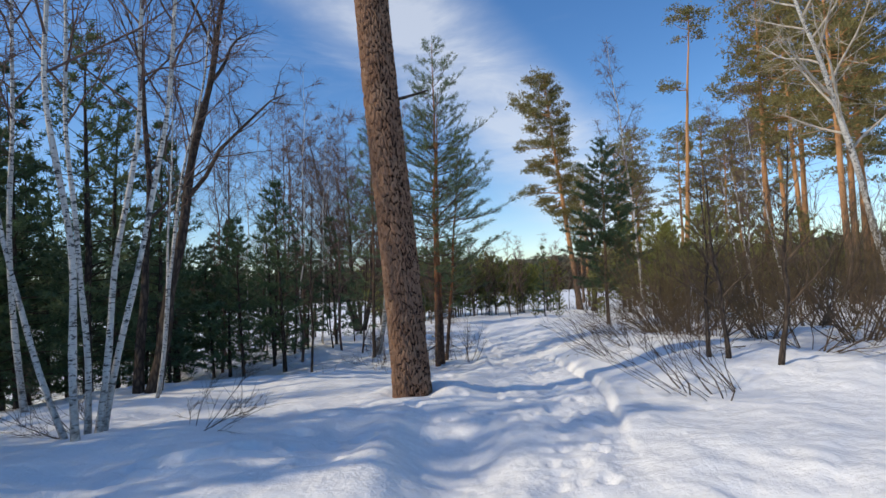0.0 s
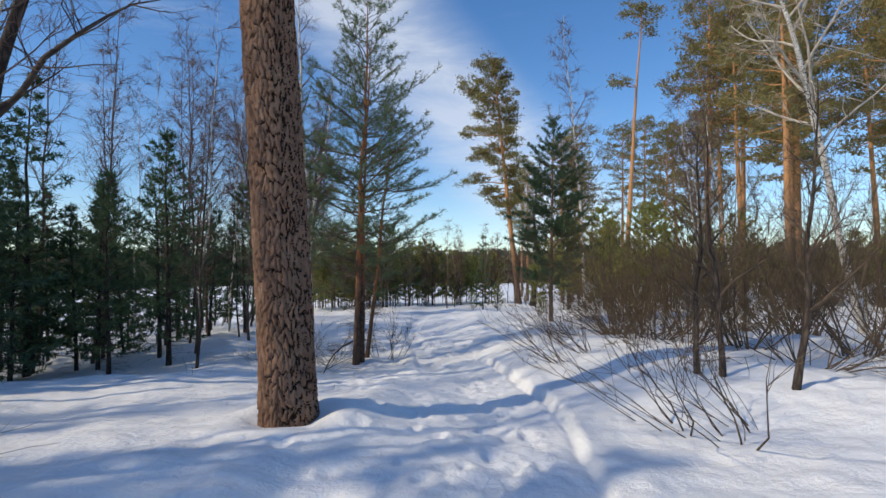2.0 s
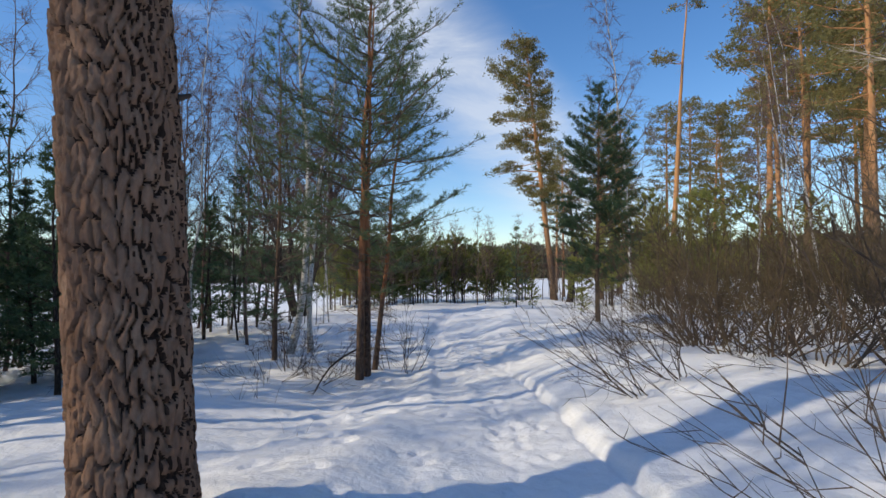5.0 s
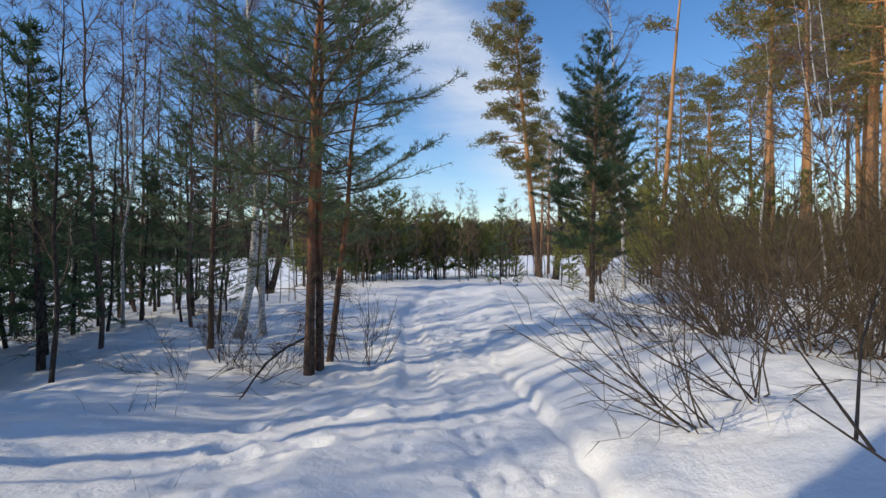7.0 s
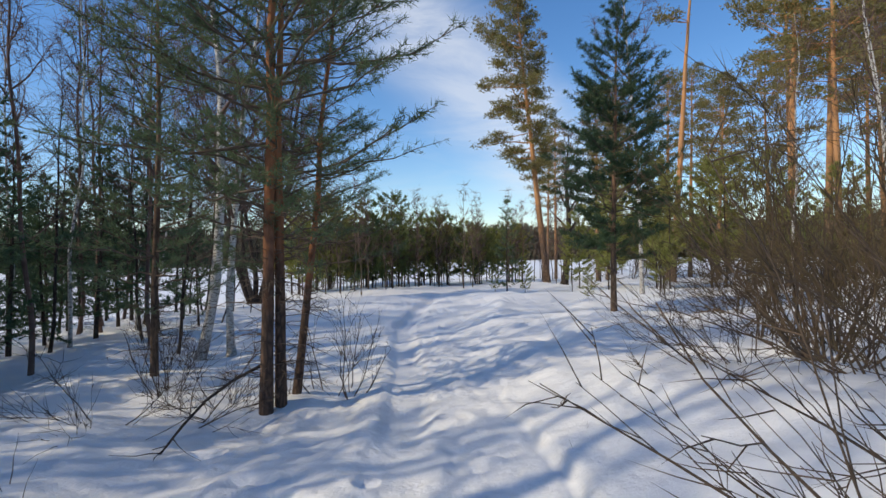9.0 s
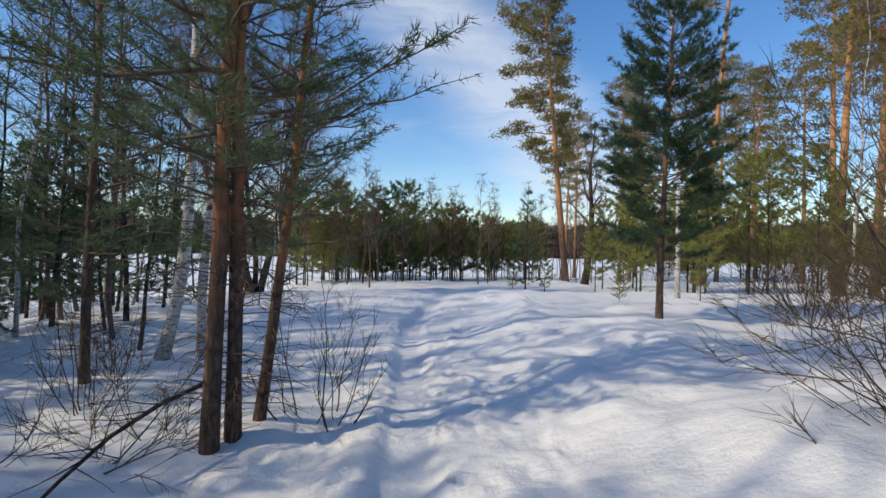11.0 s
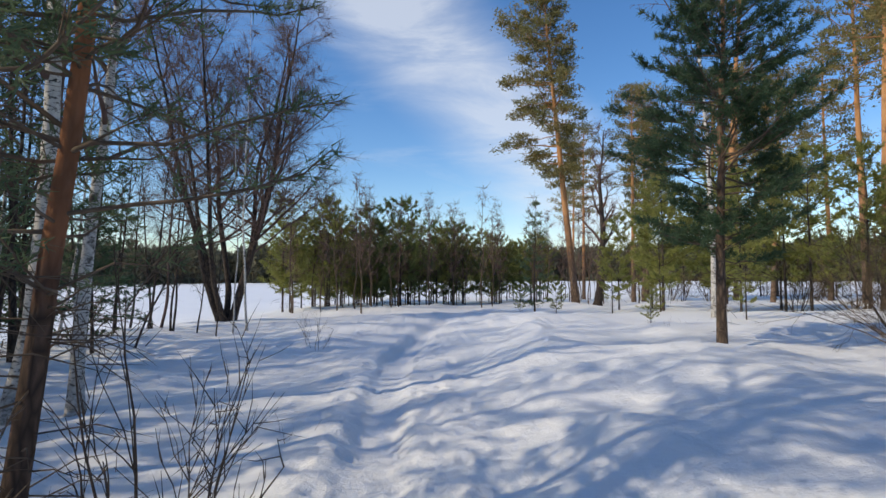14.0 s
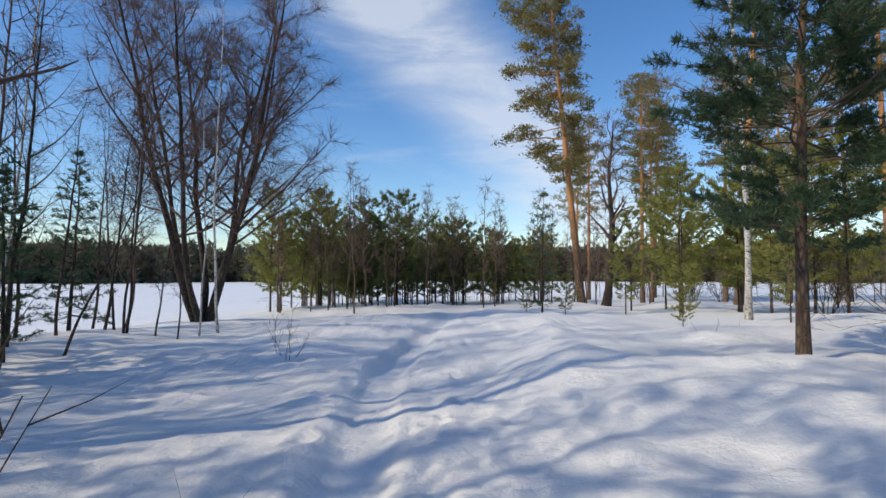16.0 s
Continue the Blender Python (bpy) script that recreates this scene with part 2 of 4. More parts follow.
    def mesh(self, name, mat, smooth=True):
        me = bpy.data.meshes.new(name)
        v = np.concatenate(self.v)
        q = np.concatenate(self.q) if self.q else np.zeros((0, 4), int)
        t = np.concatenate(self.t) if self.t else np.zeros((0, 3), int)
        me.vertices.add(len(v))
        me.vertices.foreach_set("co", v.astype(np.float32).ravel())
        me.loops.add(q.size + t.size)
        me.loops.foreach_set("vertex_index", np.concatenate([q.ravel(), t.ravel()]).astype(np.int32))
        me.polygons.add(len(q) + len(t))
        start = np.concatenate([np.arange(len(q)) * 4, q.size + np.arange(len(t)) * 3])
        me.polygons.foreach_set("loop_start", start.astype(np.int32))
        me.update(calc_edges=True)
        if smooth:
            me.polygons.foreach_set("use_smooth", np.ones(len(me.polygons), bool))
        me.materials.append(mat)
        me.validate()
        return me


def part(name, geo, mat, parent, label="", smooth=True, kind=""):
    ob = new(name, geo.mesh(name, mat, smooth))
    ob.parent = parent
    return tagged(ob, label, kind=kind)


def unit(v):
    return v / (np.linalg.norm(v) + 1e-9)


# ---------------------------------------------------------------- the lie of the land
LATTICE = np.random.default_rng(5).uniform(-1, 1, (256, 256))


def vnoise(x, y):
    """Smooth value noise with cells of one metre."""
    xi, yi = np.floor(x).astype(int), np.floor(y).astype(int)
    fx, fy = x - xi, y - yi
    fx, fy = fx * fx * fx * (fx * (fx * 6 - 15) + 10), fy * fy * fy * (fy * (fy * 6 - 15) + 10)
    g = lambda a, b: LATTICE[a % 256, b % 256]
    return (g(xi, yi) * (1 - fx) + g(xi + 1, yi) * fx) * (1 - fy) + (g(xi, yi + 1) * (1 - fx) + g(xi + 1, yi + 1) * fx) * fy


def ramp(a, b, v):
    s = np.clip((v - a) / (b - a), 0, 1)
    return s * s * (3 - 2 * s)


def trail_x(y):
    return np.interp(y, [-30, 0, 3.4, 8, 12, 17, 25, 44, 60], [-0.4, 0.25, 0.5, 1.3, 1.6, 1.8, 1.75, 4.2, 7.6])


def trail_z(y):
    return np.interp(y, [-400, -30, -5, 0, 4, 6.4, 9, 11.6, 13.5, 16.6, 20, 25, 36, 40, 50, 57, 80, 300, 1500],
                     [0.4, 0.4, 0.14, 0.10, 0.0, -0.1, -0.22, -0.4, -0.55, -0.83, -0.86, -0.9, -1.12, -1.36, -1.48, -1.75, -1.95, -2.6, -2.6])


def land(x, y):
    """The snow's height without dents and ripples, for things to stand on."""
    x, y = np.asarray(x, float), np.asarray(y, float)
    d = x - trail_x(y)
    right = np.interp(y, [-20, 2, 7, 12, 18, 24, 40, 60], [0.15, 0.15, 0.22, 0.46, 0.42, 0.32, 0.04, 0.0])
    left = np.interp(y, [-20, 4, 8, 11, 14, 19, 25, 40], [0.08, 0.10, 0.16, 0.08, -0.10, -0.10, 0.05, 0.05])
    z = trail_z(y) + right * ramp(0.55, 3.0, d) + left * ramp(0.5, 1.3, -d)
    low = np.clip(-2.6 - z, -5, 0)
    z = z + low * ramp(5.5, 26, -d) * ramp(-30, 5, y)
    z = z + 0.16 * vnoise(x * 0.33 + 7, y * 0.33) * ramp(0.5, 2.5, np.abs(d)) + 0.07 * vnoise(x * 0.9, y * 0.7 + 3) * ramp(0.5, 1.5, np.abs(d))
    return z


def rise(x, y):
    return float(land(x, y))


# ---------------------------------------------------------------- growing things
def pine_tree(name, seed, H, r, base, width, tuft, blade_w, blades, step, bark, needle, shape="young", dead=20, lean=(0, 0), needle_step=0.1, bend=0.02, split=False, lean_twigs=False):
    """A pine: an Empty with trunk, branches and needles. base: where the crown starts, as a share of H."""
    g = np.random.default_rng(seed)
    top = new(name)
    n = 14
    u = np.linspace(0, 1, n)
    wob = np.cumsum(g.normal(size=(n, 2)) * H * bend * 0.25, 0) * u[:, None]
    line = np.stack([lean[0] * u + wob[:, 0], lean[1] * u + wob[:, 1], u * H], 1)
    at = lambda f: np.array([np.interp(f, u, line[:, i]) for i in range(3)])
    rad = r * (1 - 0.93 * u ** 1.15)
    rad[0] *= 1.2
    line2 = line.copy()
    line2[0, 2] -= 0.25
    tr, br, nd = Geo(), Geo(), Geo()
    tr.tube(line2, rad, 10)
    C, D, A0, A1, A2, AR = [], [], [], [], [], []
    z, ang = base * H, g.uniform(0, 6)
    while z < H * 0.985:
        f = z / H
        v = (f - base) / (1 - base)
        if shape == "young":
            prof = (1 - v) ** 0.75 * min(1, 0.55 + v * 2.2) + 0.05
            count, rise0 = int(g.integers(4, 7)), 0.02 + 0.6 * v
        elif shape == "bushy":
            prof = float(np.interp(v, [0, 0.25, 0.55, 0.85, 1], [0.65, 1.0, 0.85, 0.45, 0.08]))
            count, rise0 = int(g.integers(3, 6)), 0.1 + 0.6 * v
        else:
            prof = (1 - v) ** 0.9 + 0.06
            count, rise0 = int(g.integers(4, 7)), -0.15 + 0.5 * v
        for k in range(count):
            ang += 2.4 + g.normal() * 0.35
            L = width * prof * g.uniform(0.55, 1.15)
            if L < 0.06:
                continue
            d0 = unit(np.array([math.cos(ang), math.sin(ang), rise0 + g.normal() * 0.12]))
            curl = 0.22 if shape != "spruce" else 0.10
            s = np.linspace(0, 1, 6)
            p = at(min(f + g.uniform(-0.01, 0.01), 0.995)) + np.outer(s * L, d0)
            p[:, 2] += curl * L * s ** 2
            jit = np.cumsum(g.normal(size=(6, 3)) * L * 0.035, 0)
            jit[0] = 0
            p += jit
            rb = max(0.005, min(r * 0.3, 0.009 * L + 0.003))
            if split:
                one = Geo()
                one.tube(p, rb * (1 - 0.8 * s), 5)
                part("branch", one, TWIG_PINE, top)
            else:
                br.tube(p[::2] if lean_twigs else p, rb * (1 - 0.8 * (s[::2] if lean_twigs else s)), 3 if lean_twigs else 4)
            ns = max(4, int(L / step * (1.8 if split else 1.25)))
            side = unit(np.cross(d0, (0, 0, 1)))
            for m in range(ns):
                w = g.uniform(0.22, 1.0)
                q = np.array([np.interp(w, s, p[:, i]) for i in range(3)])
                dd = unit(d0 * g.uniform(0.5, 1.0) + side * g.choice([-1, 1]) * g.uniform(0.4, 1.0) + np.array([0, 0, g.uniform(0.0, 0.5)]))
                l2 = max(0.10, L * 0.42 * (1.15 - w) * g.uniform(0.6, 1.2))
                e = q + dd * l2 + np.array([0, 0, 0.12 * l2])
                if not lean_twigs or m % 3 == 0:
                    A0.append(q), A1.append((q + e) / 2 - np.array([0, 0, 0.03 * l2])), A2.append(e), AR.append(max(0.004, rb * 0.35))
                for w2 in np.arange(0.3, 1.001, max(0.07, needle_step / max(l2, 0.1))):
                    C.append(q + (e - q) * w2 + g.normal(size=3) * 0.02), D.append(dd)
            for w in np.arange(0.6, 1.0, max(0.08, needle_step / L)):
                C.append(np.array([np.interp(w, s, p[:, i]) for i in range(3)])), D.append(d0)
            C.append(p[-1]), D.append(d0)
        z += step * 1.15 * g.uniform(0.7, 1.3)
    C.append(at(1.0)), D.append(np.array([0, 0, 1.0]))
    for _ in range(dead):
        f = g.uniform(0.04, max(base, 0.12))
        a = g.uniform(0, 6.28)
        d = unit(np.array([math.cos(a), math.sin(a), g.uniform(-0.25, 0.3)]))
        L = g.uniform(0.25, 1.0) * min(1.2, width * 0.5)
        q = at(f)
        e = q + d * L
        A0.append(q), A1.append((q + e) / 2 + np.array([0, 0, 0.05 * L])), A2.append(e - np.array([0, 0, 0.10 * L])), AR.append(0.008)
        for _ in range(3):
            w = g.uniform(0.35, 0.9)
            b0 = q + (e - q) * w
            b1 = b0 + (unit(g.normal(size=3)) * 0.6 + d * 0.6) * L * 0.4
            A0.append(b0), A1.append((b0 + b1) / 2), A2.append(b1), AR.append(0.004)
    br.twigs(A0, A1, A2, AR)
    nd.needles(C, D, g, blades, tuft, blade_w)
    part("trunk", tr, bark, top)
    part("twig" if split else "branch", br, TWIG_PINE if split else DARK_BARK, top, kind="stuff")
    part("crown", nd, needle, top, smooth=False)
    return top


def old_pine(name, seed, H, r, base, width, bark, needle, lean=(0, 0), limbs=52, side=0.0, tufts=18, blade=(0.25, 0.078), spur=None):
    """A grown pine: bare stem below, needles in rounded pads at the ends of crooked boughs. side: how far the crown hangs towards -x."""
    g = np.random.default_rng(seed)
    top = new(name)
    u = np.linspace(0, 1, 16)
    wob = np.cumsum(g.normal(size=(16, 2)) * H * 0.0015, 0) * u[:, None]
    line = np.stack([lean[0] * u + wob[:, 0], lean[1] * u + wob[:, 1], u * H], 1)
    at = lambda f: np.array([np.interp(f, u, line[:, i]) for i in range(3)])
    foot = line.copy()
    foot[0, 2] -= 0.3
    tr, br, nd = Geo(), Geo(), Geo()
    tr.tube(foot, r * (1 - 0.86 * u ** 1.2) * (1 + 0.25 * np.exp(-u * 60)), 10)
    C, D, A0, A1, A2 = [], [], [], [], []
    boughs = []
    for i in range(limbs):
        v = ((i + g.uniform(0, 1)) / limbs) ** 0.9
        a = i * 2.4 + g.normal() * 0.3
        L = width * np.interp(v, [0, 0.12, 0.4, 0.75, 0.92, 1], [0.5, 0.85, 1.0, 0.8, 0.5, 0.22]) * g.uniform(0.5, 1.1) * (1 - side * math.cos(a))
        boughs.append((base + (0.99 - base) * v, a, L, -0.12 + 0.55 * v + g.normal() * 0.16))
    if spur:
        boughs += [(spur[0], spur[1] + k * 0.35, spur[2] * (1 - 0.15 * abs(k)), 0.12) for k in (-1, 0, 1)]
    for f, a, L, up in boughs:
        d = unit(np.array([math.cos(a), math.sin(a), up]))
        p = limb_path(g, at(f), d, L, 7, 0.05, 0.13)
        s = np.linspace(0, 1, 7)
        br.tube(p, (0.013 * L + 0.012) * (1 - 0.8 * s), 4)
        across = unit(np.cross(d, (0, 0, 1)))
        for _ in range(max(3, int(L * 2.1))):
            w = g.uniform(0.38, 1.0)
            q = np.array([np.interp(w, s, p[:, c]) for c in range(3)])
            dd = unit(d * g.uniform(0.3, 1.0) + across * g.normal() * 0.8 + np.array([0, 0, g.uniform(-0.1, 0.5)]))
            e = q + dd * g.uniform(0.2, 0.9) * min(1.0, 0.4 * L)
            A0.append(q), A1.append((q + e) / 2), A2.append(e)
            off = g.normal(size=(tufts, 3)) * np.array([0.30, 0.30, 0.13]) * g.uniform(0.75, 1.25)
            C.append(e + off), D.append(np.array([unit(o * np.array([1, 1, 0.4]) + dd * 0.25 + np.array([0, 0, 0.2])) for o in off]))
    for _ in range(10):  # dead snags under the crown
        q, a = at(g.uniform(0.12, base)), g.uniform(0, 6.28)
        e = q + np.array([math.cos(a), math.sin(a), g.uniform(-0.3, 0.2)]) * g.uniform(0.4, 1.4)
        A0.append(q), A1.append((q + e) / 2 + np.array([0, 0, 0.08])), A2.append(e)
    br.twigs(A0, A1, A2, 0.012)
    nd.needles(np.concatenate(C), np.concatenate(D), g, 3, *blade)
    part("trunk", tr, bark, top)
    part("branch", br, bark, top, kind="stuff")
    part("crown", nd, needle, top, smooth=False)
    return top


def limb_path(g, p, d, L, n, curl, wig):
    """A bending line of n points from p towards d, turning up (or down) as it goes."""
    out, d = [np.array(p, float)], np.array(d, float)
    for _ in range(n - 1):
        d = unit(d + np.array([0, 0, curl]) + g.normal(size=3) * wig)
        out.append(out[-1] + d * L / (n - 1))
    return np.array(out)


def bare_tree(name, seed, H, r, crown, limbs, reach, bark, twig, stems=1, splay=0.0, droop=-0.05, twigs_each=9, lean=(0, 0), twig_r=0.004, twig_len=0.5, wig=0.10, up=0.9, split=True):
    """A leafless tree: an Empty with one trunk for each stem, branches and twigs."""
    g = np.random.default_rng(seed)
    top = new(name)
    br, tw = Geo(), Geo()
    P0, P1, P2 = [], [], []
    for k in range(stems):
        a = k * 6.283 / stems + g.uniform(-0.5, 0.5)
        h = H * (1 if k == 0 else g.uniform(0.72, 1.0))
        tilt = np.array([lean[0] + splay * h * math.cos(a), lean[1] + splay * h * math.sin(a)])
        n = 12
        u = np.linspace(0, 1, n)
        wob = np.cumsum(g.normal(size=(n, 2)) * h * 0.0075, 0)
        wob[0] = 0
        foot = np.array([math.cos(a), math.sin(a)]) * (0.0 if stems == 1 else r * 1.1)
        line = np.stack([foot[0] + tilt[0] * u ** 0.9 + wob[:, 0], foot[1] + tilt[1] * u ** 0.9 + wob[:, 1], u * h - 0.15 * (u == 0)], 1)
        fine = np.linspace(0, 1, 34)
        line = np.stack([np.interp(fine, u, line[:, c]) for c in range(3)], 1)
        for _ in range(3):  # round the bends off
            line[1:-1] = (line[:-2] + 2 * line[1:-1] + line[2:]) / 4
        u = fine
        rk = r * (1 if k == 0 else g.uniform(0.65, 1.0))
        rad = rk * (1 - 0.92 * u) * (1 + 0.06 * g.normal(size=34)) + rk * 0.3 * np.exp(-u * 40)
        tr = Geo()
        tr.tube(line, rad, 9)
        part("trunk", tr, bark, top)
        for i in range(limbs):
            f = crown + (0.97 - crown) * (i + g.uniform(0, 1)) / limbs
            q = np.array([np.interp(f, u, line[:, c]) for c in range(3)])
            az = i * 2.4 + g.uniform(-0.6, 0.6)
            d = unit(np.array([math.cos(az), math.sin(az), up * g.uniform(0.6, 1.4)]))
            L = reach * (1.05 - 0.8 * (f - crown) / (1 - crown)) * g.uniform(0.5, 1.15)
            p = limb_path(g, q, d, L, 7, 0.06, wig)
            s = np.linspace(0, 1, 7)
            rl = min(rk * 0.40, rk * (1 - 0.9 * f) * 0.62 + 0.003)
            one = Geo() if split else br
            one.tube(p, rl * (1 - 0.8 * s), 5)
            for m in range(max(2, int(3 + L * 1.6))):
                w = g.uniform(0.2, 1.0)
                q2 = np.array([np.interp(w, s, p[:, c]) for c in range(3)])
                d2 = unit(d * 0.6 + g.normal(size=3) * 0.6 + np.array([0, 0, 0.25]))
                L2 = L * 0.5 * (1.2 - w) * g.uniform(0.6, 1.2) + 0.1
                p2 = limb_path(g, q2, d2, L2, 4, droop, wig)
                one.tube(p2, max(twig_r * 1.3, rl * 0.3) * np.array([1, 0.8, 0.6, 0.35]), 3)
                for _ in range(twigs_each):
                    w3 = g.uniform(0.1, 1.0)
                    b0 = np.array([np.interp(w3, [0, 0.333, 0.667, 1], p2[:, c]) for c in range(3)])
                    d3 = unit(d2 * 0.8 + g.normal(size=3) * 0.6)
                    L3 = twig_len * g.uniform(0.4, 1.2)
                    b1 = b0 + d3 * L3 * 0.5
                    b2 = b1 + unit(d3 + np.array([0, 0, droop * 6])) * L3 * 0.5
                    P0.append(b0), P1.append(b1), P2.append(b2)
            if split:
                part("branch", one, twig, top)
    tw.twigs(P0, P1, P2, twig_r)
    if not split:
        part("branch", br, twig, top, kind="stuff")
    part("twig", tw, twig, top, kind="stuff")
    return top


def shrub(name, seed, stems, reach, r, spread, twigs_each, bark, twig, twig_len=0.35, twig_r=0.0032, low=0, sides=(4, 8), fan=None):
    """A leafless shrub: an Empty with stems and twigs fanning from one root."""
    g = np.random.default_rng(seed)
    top = new(name)
    tw = Geo()
    P0, P1, P2 = [], [], []
    for k in range(stems):
        a = g.uniform(0, 6.283)
        tilt = spread * math.sqrt(g.uniform(0.02, 1))
        if k < low:
            tilt = g.uniform(1.0, 1.35)
        if fan is not None:  # the whole shrub hangs over to one side
            a, tilt = fan + g.normal() * 0.5, g.uniform(0.7, 1.22)
        d = np.array([math.cos(a) * math.sin(tilt), math.sin(a) * math.sin(tilt), math.cos(tilt)])
        L = reach * g.uniform(0.55, 1.1)
        foot = np.array([math.cos(a), math.sin(a), 0]) * g.uniform(0.0, 0.28)
        p = limb_path(g, foot - np.array([0, 0, 0.12]), d, L, 7, 0.07 if k >= low else 0.0, 0.13)
        p[:, 2] = np.maximum(p[:, 2], np.linspace(-0.1, 0.12, 7))
        s = np.linspace(0, 1, 7)
        rs = r * g.uniform(0.5, 1.2)
        st = Geo()
        st.tube(p, rs * (1 - 0.8 * s), 5)
        for m in range(int(g.integers(*sides))):
            w = g.uniform(0.22, 1.0)
            q = np.array([np.interp(w, s, p[:, c]) for c in range(3)])
            d2 = unit(d * 0.8 + g.normal(size=3) * 0.45 + np.array([0, 0, 0.25]))
            L2 = L * 0.42 * (1.25 - w) * g.uniform(0.6, 1.3) + 0.1
            p2 = limb_path(g, q, d2, L2, 4, 0.05, 0.10)
            p2[:, 2] = np.maximum(p2[:, 2], 0.05)
            st.tube(p2, max(twig_r * 1.2, rs * 0.32) * np.array([1, 0.8, 0.6, 0.4]), 3)
            for _ in range(twigs_each):
                w3 = g.uniform(0.1, 1.0)
                b0 = np.array([np.interp(w3, [0, 0.333, 0.667, 1], p2[:, c]) for c in range(3)])
                d3 = unit(d2 + g.normal(size=3) * 0.5)
                L3 = twig_len * g.uniform(0.4, 1.3)
                b1 = b0 + d3 * L3 * 0.5
                b2 = b1 + unit(d3 + g.normal(size=3) * 0.2 + np.array([0, 0, 0.15])) * L3 * 0.5
                P0.append(b0), P1.append(b1), P2.append(b2)
        part("stem", st, bark, top)
    if P0:
        tw.twigs(P0, P1, P2, twig_r)
        part("twig", tw, twig, top, kind="stuff")
    return top


PLACED = {}


def stand(kind, maker, x, y, turn=0.0, size=1.0, label="", category="tree", group="", tip=(0, 0), sink=0.02):
    """Put one thing of a kind on the snow: the first is built, the others are copies."""
    m = pose(x, y, rise(x, y) - sink, tip[0], tip[1]) @ pose(0, 0, 0, 0, 0, turn)
    if kind in PLACED:
        ob = copy_thing(PLACED[kind], m @ Matrix.Scale(size, 4))
    else:
        ob = PLACED[kind] = maker()
        ob.matrix_basis = m
    return tagged(ob, label, category, group)


# ---------------------------------------------------------------- ground
def axis(lo, marks, hi, grow):
    """Grid lines: even stretches between the marks (place, spacing), then wider and wider out to lo and hi."""
    mid = []
    for (a, step), (b, _) in zip(marks, marks[1:]):
        mid += list(np.arange(a, b - step * 0.5, step))
    left, s, p = [], marks[0][1], mid[0]
    while p > lo:
        s *= grow
        p -= s
        left.append(p)
    right, s, p = [], marks[-1][1], mid[-1]
    while p < hi:
        s *= grow
        p += s
        right.append(p)
    return np.array(left[::-1] + mid + right)


def build_ground():
    gx = axis(-1600, ((-4.0, 0.085), (-1.0, 0.04), (3.2, 0.085), (6.5, 0.085)), 1600, 1.11)
    gy = axis(-900, ((1.4, 0.045), (13.0, 0.07), (22.0, 0.09)), 1900, 1.09)
    X, Y = np.meshgrid(gx, gy)
    Z = land(X, Y)
    d = X - trail_x(Y)
    near = ramp(60, 25, np.hypot(X - 2, Y - 12))
    # soft drifts and wind ripples off the trail
    off = ramp(0.5, 1.2, np.abs(d))
    Z += near * off * (0.034 * vnoise(X * 1.3 + 11, Y * 1.0) + 0.014 * vnoise(X * 4.1, Y * 3.3 + 9))
    Z += near * off * 0.007 * vnoise(X * 9 + 1, Y * 8) + near * off * 0.012 * vnoise(X * 2.6 + 30, Y * 5.2)
    Z += near * off * ramp(0, 1, vnoise(X * 0.35, Y * 0.35 + 40)) * 0.03 * vnoise(X * 7 + 3, Y * 6)
    # the trodden trail: packed, with a deeper lane on its left and a cut edge on its right
    lane = np.exp(-((d + 0.22 + 0.035 * vnoise(Y * 0.5, Y * 0) + 0.02 * vnoise(Y * 1.7, Y * 0 + 9)) / 0.29) ** 4) * ramp(12, 17.5, Y) * ramp(46, 30, Y)
    Z -= 0.20 * lane * (0.75 + 0.35 * vnoise(X * 0.6 + 60, Y * 0.7))
    Z -= 0.04 * np.exp(-((d - 0.25 + 0.06 * vnoise(Y * 0.6 + 5, Y * 0)) / 0.22) ** 2) * near
    edge = 1.04 + 0.14 * vnoise(Y * 0.45 + 3, Y * 0) + 0.03 * vnoise(Y * 3, Y * 0 + 5)
    Z -= 0.05 * np.exp(-((d - edge + 0.04) / 0.05) ** 2) * ramp(17, 12, Y) * ramp(4.5, 8, Y) * near
    Z += 0.075 * ramp(-0.035, 0.035, d - edge) * ramp(1.9, 1.0, d) * ramp(19, 13, Y) * (0.3 + 0.7 * ramp(4.5, 8, Y)) * near
    inside = ramp(0.95, 0.6, np.abs(d - 0.1)) * near
    Z += inside * (0.018 * vnoise(X * 2.7, Y * 2.2 + 17) + 0.016 * vnoise(X * 5.5, Y * 4.6) + 0.012 * vnoise(X * 11 + 2, Y * 9)) * (1 - 0.75 * lane)
    # heaped drifts along the far side of the trail, and clods thrown up beside the lane
    ridge = np.exp(-((d - 1.75 - 0.13 * np.clip(Y - 20, 0, 20) + 0.25 * vnoise(Y * 0.5 + 8, Y * 0)) / 0.42) ** 2) * ramp(14, 18, Y) * ramp(36, 28, Y)
    Z += ridge * (0.12 + 0.05 * vnoise(X * 1.6, Y * 1.2 + 50))
    Z += near * ramp(0.9, 2.0, d) * (0.055 * vnoise(X * 0.95 + 70, Y * 0.8) + 0.022 * vnoise(X * 2.3 + 90, Y * 2.0))
    Z += near * ramp(0.05, 0.3, d) * ramp(1.6, 1.0, d) * ramp(10, 15, Y) * 0.035 * np.abs(vnoise(X * 3.4 + 20, Y * 2.6))
    # a hollow scooped beside the large pine
    Z -= 0.22 * np.exp(-(((X + 0.02) / 0.52) ** 2 + ((Y - 5.6) / 1.6) ** 2) ** 1.5)
    Z += 0.11 * np.exp(-(((X + 0.66) / 0.26) ** 2 + ((Y - 5.5) / 1.6) ** 2))
    # boot and paw prints
    g = np.random.default_rng(77)
    prints = []
    y = 1.0
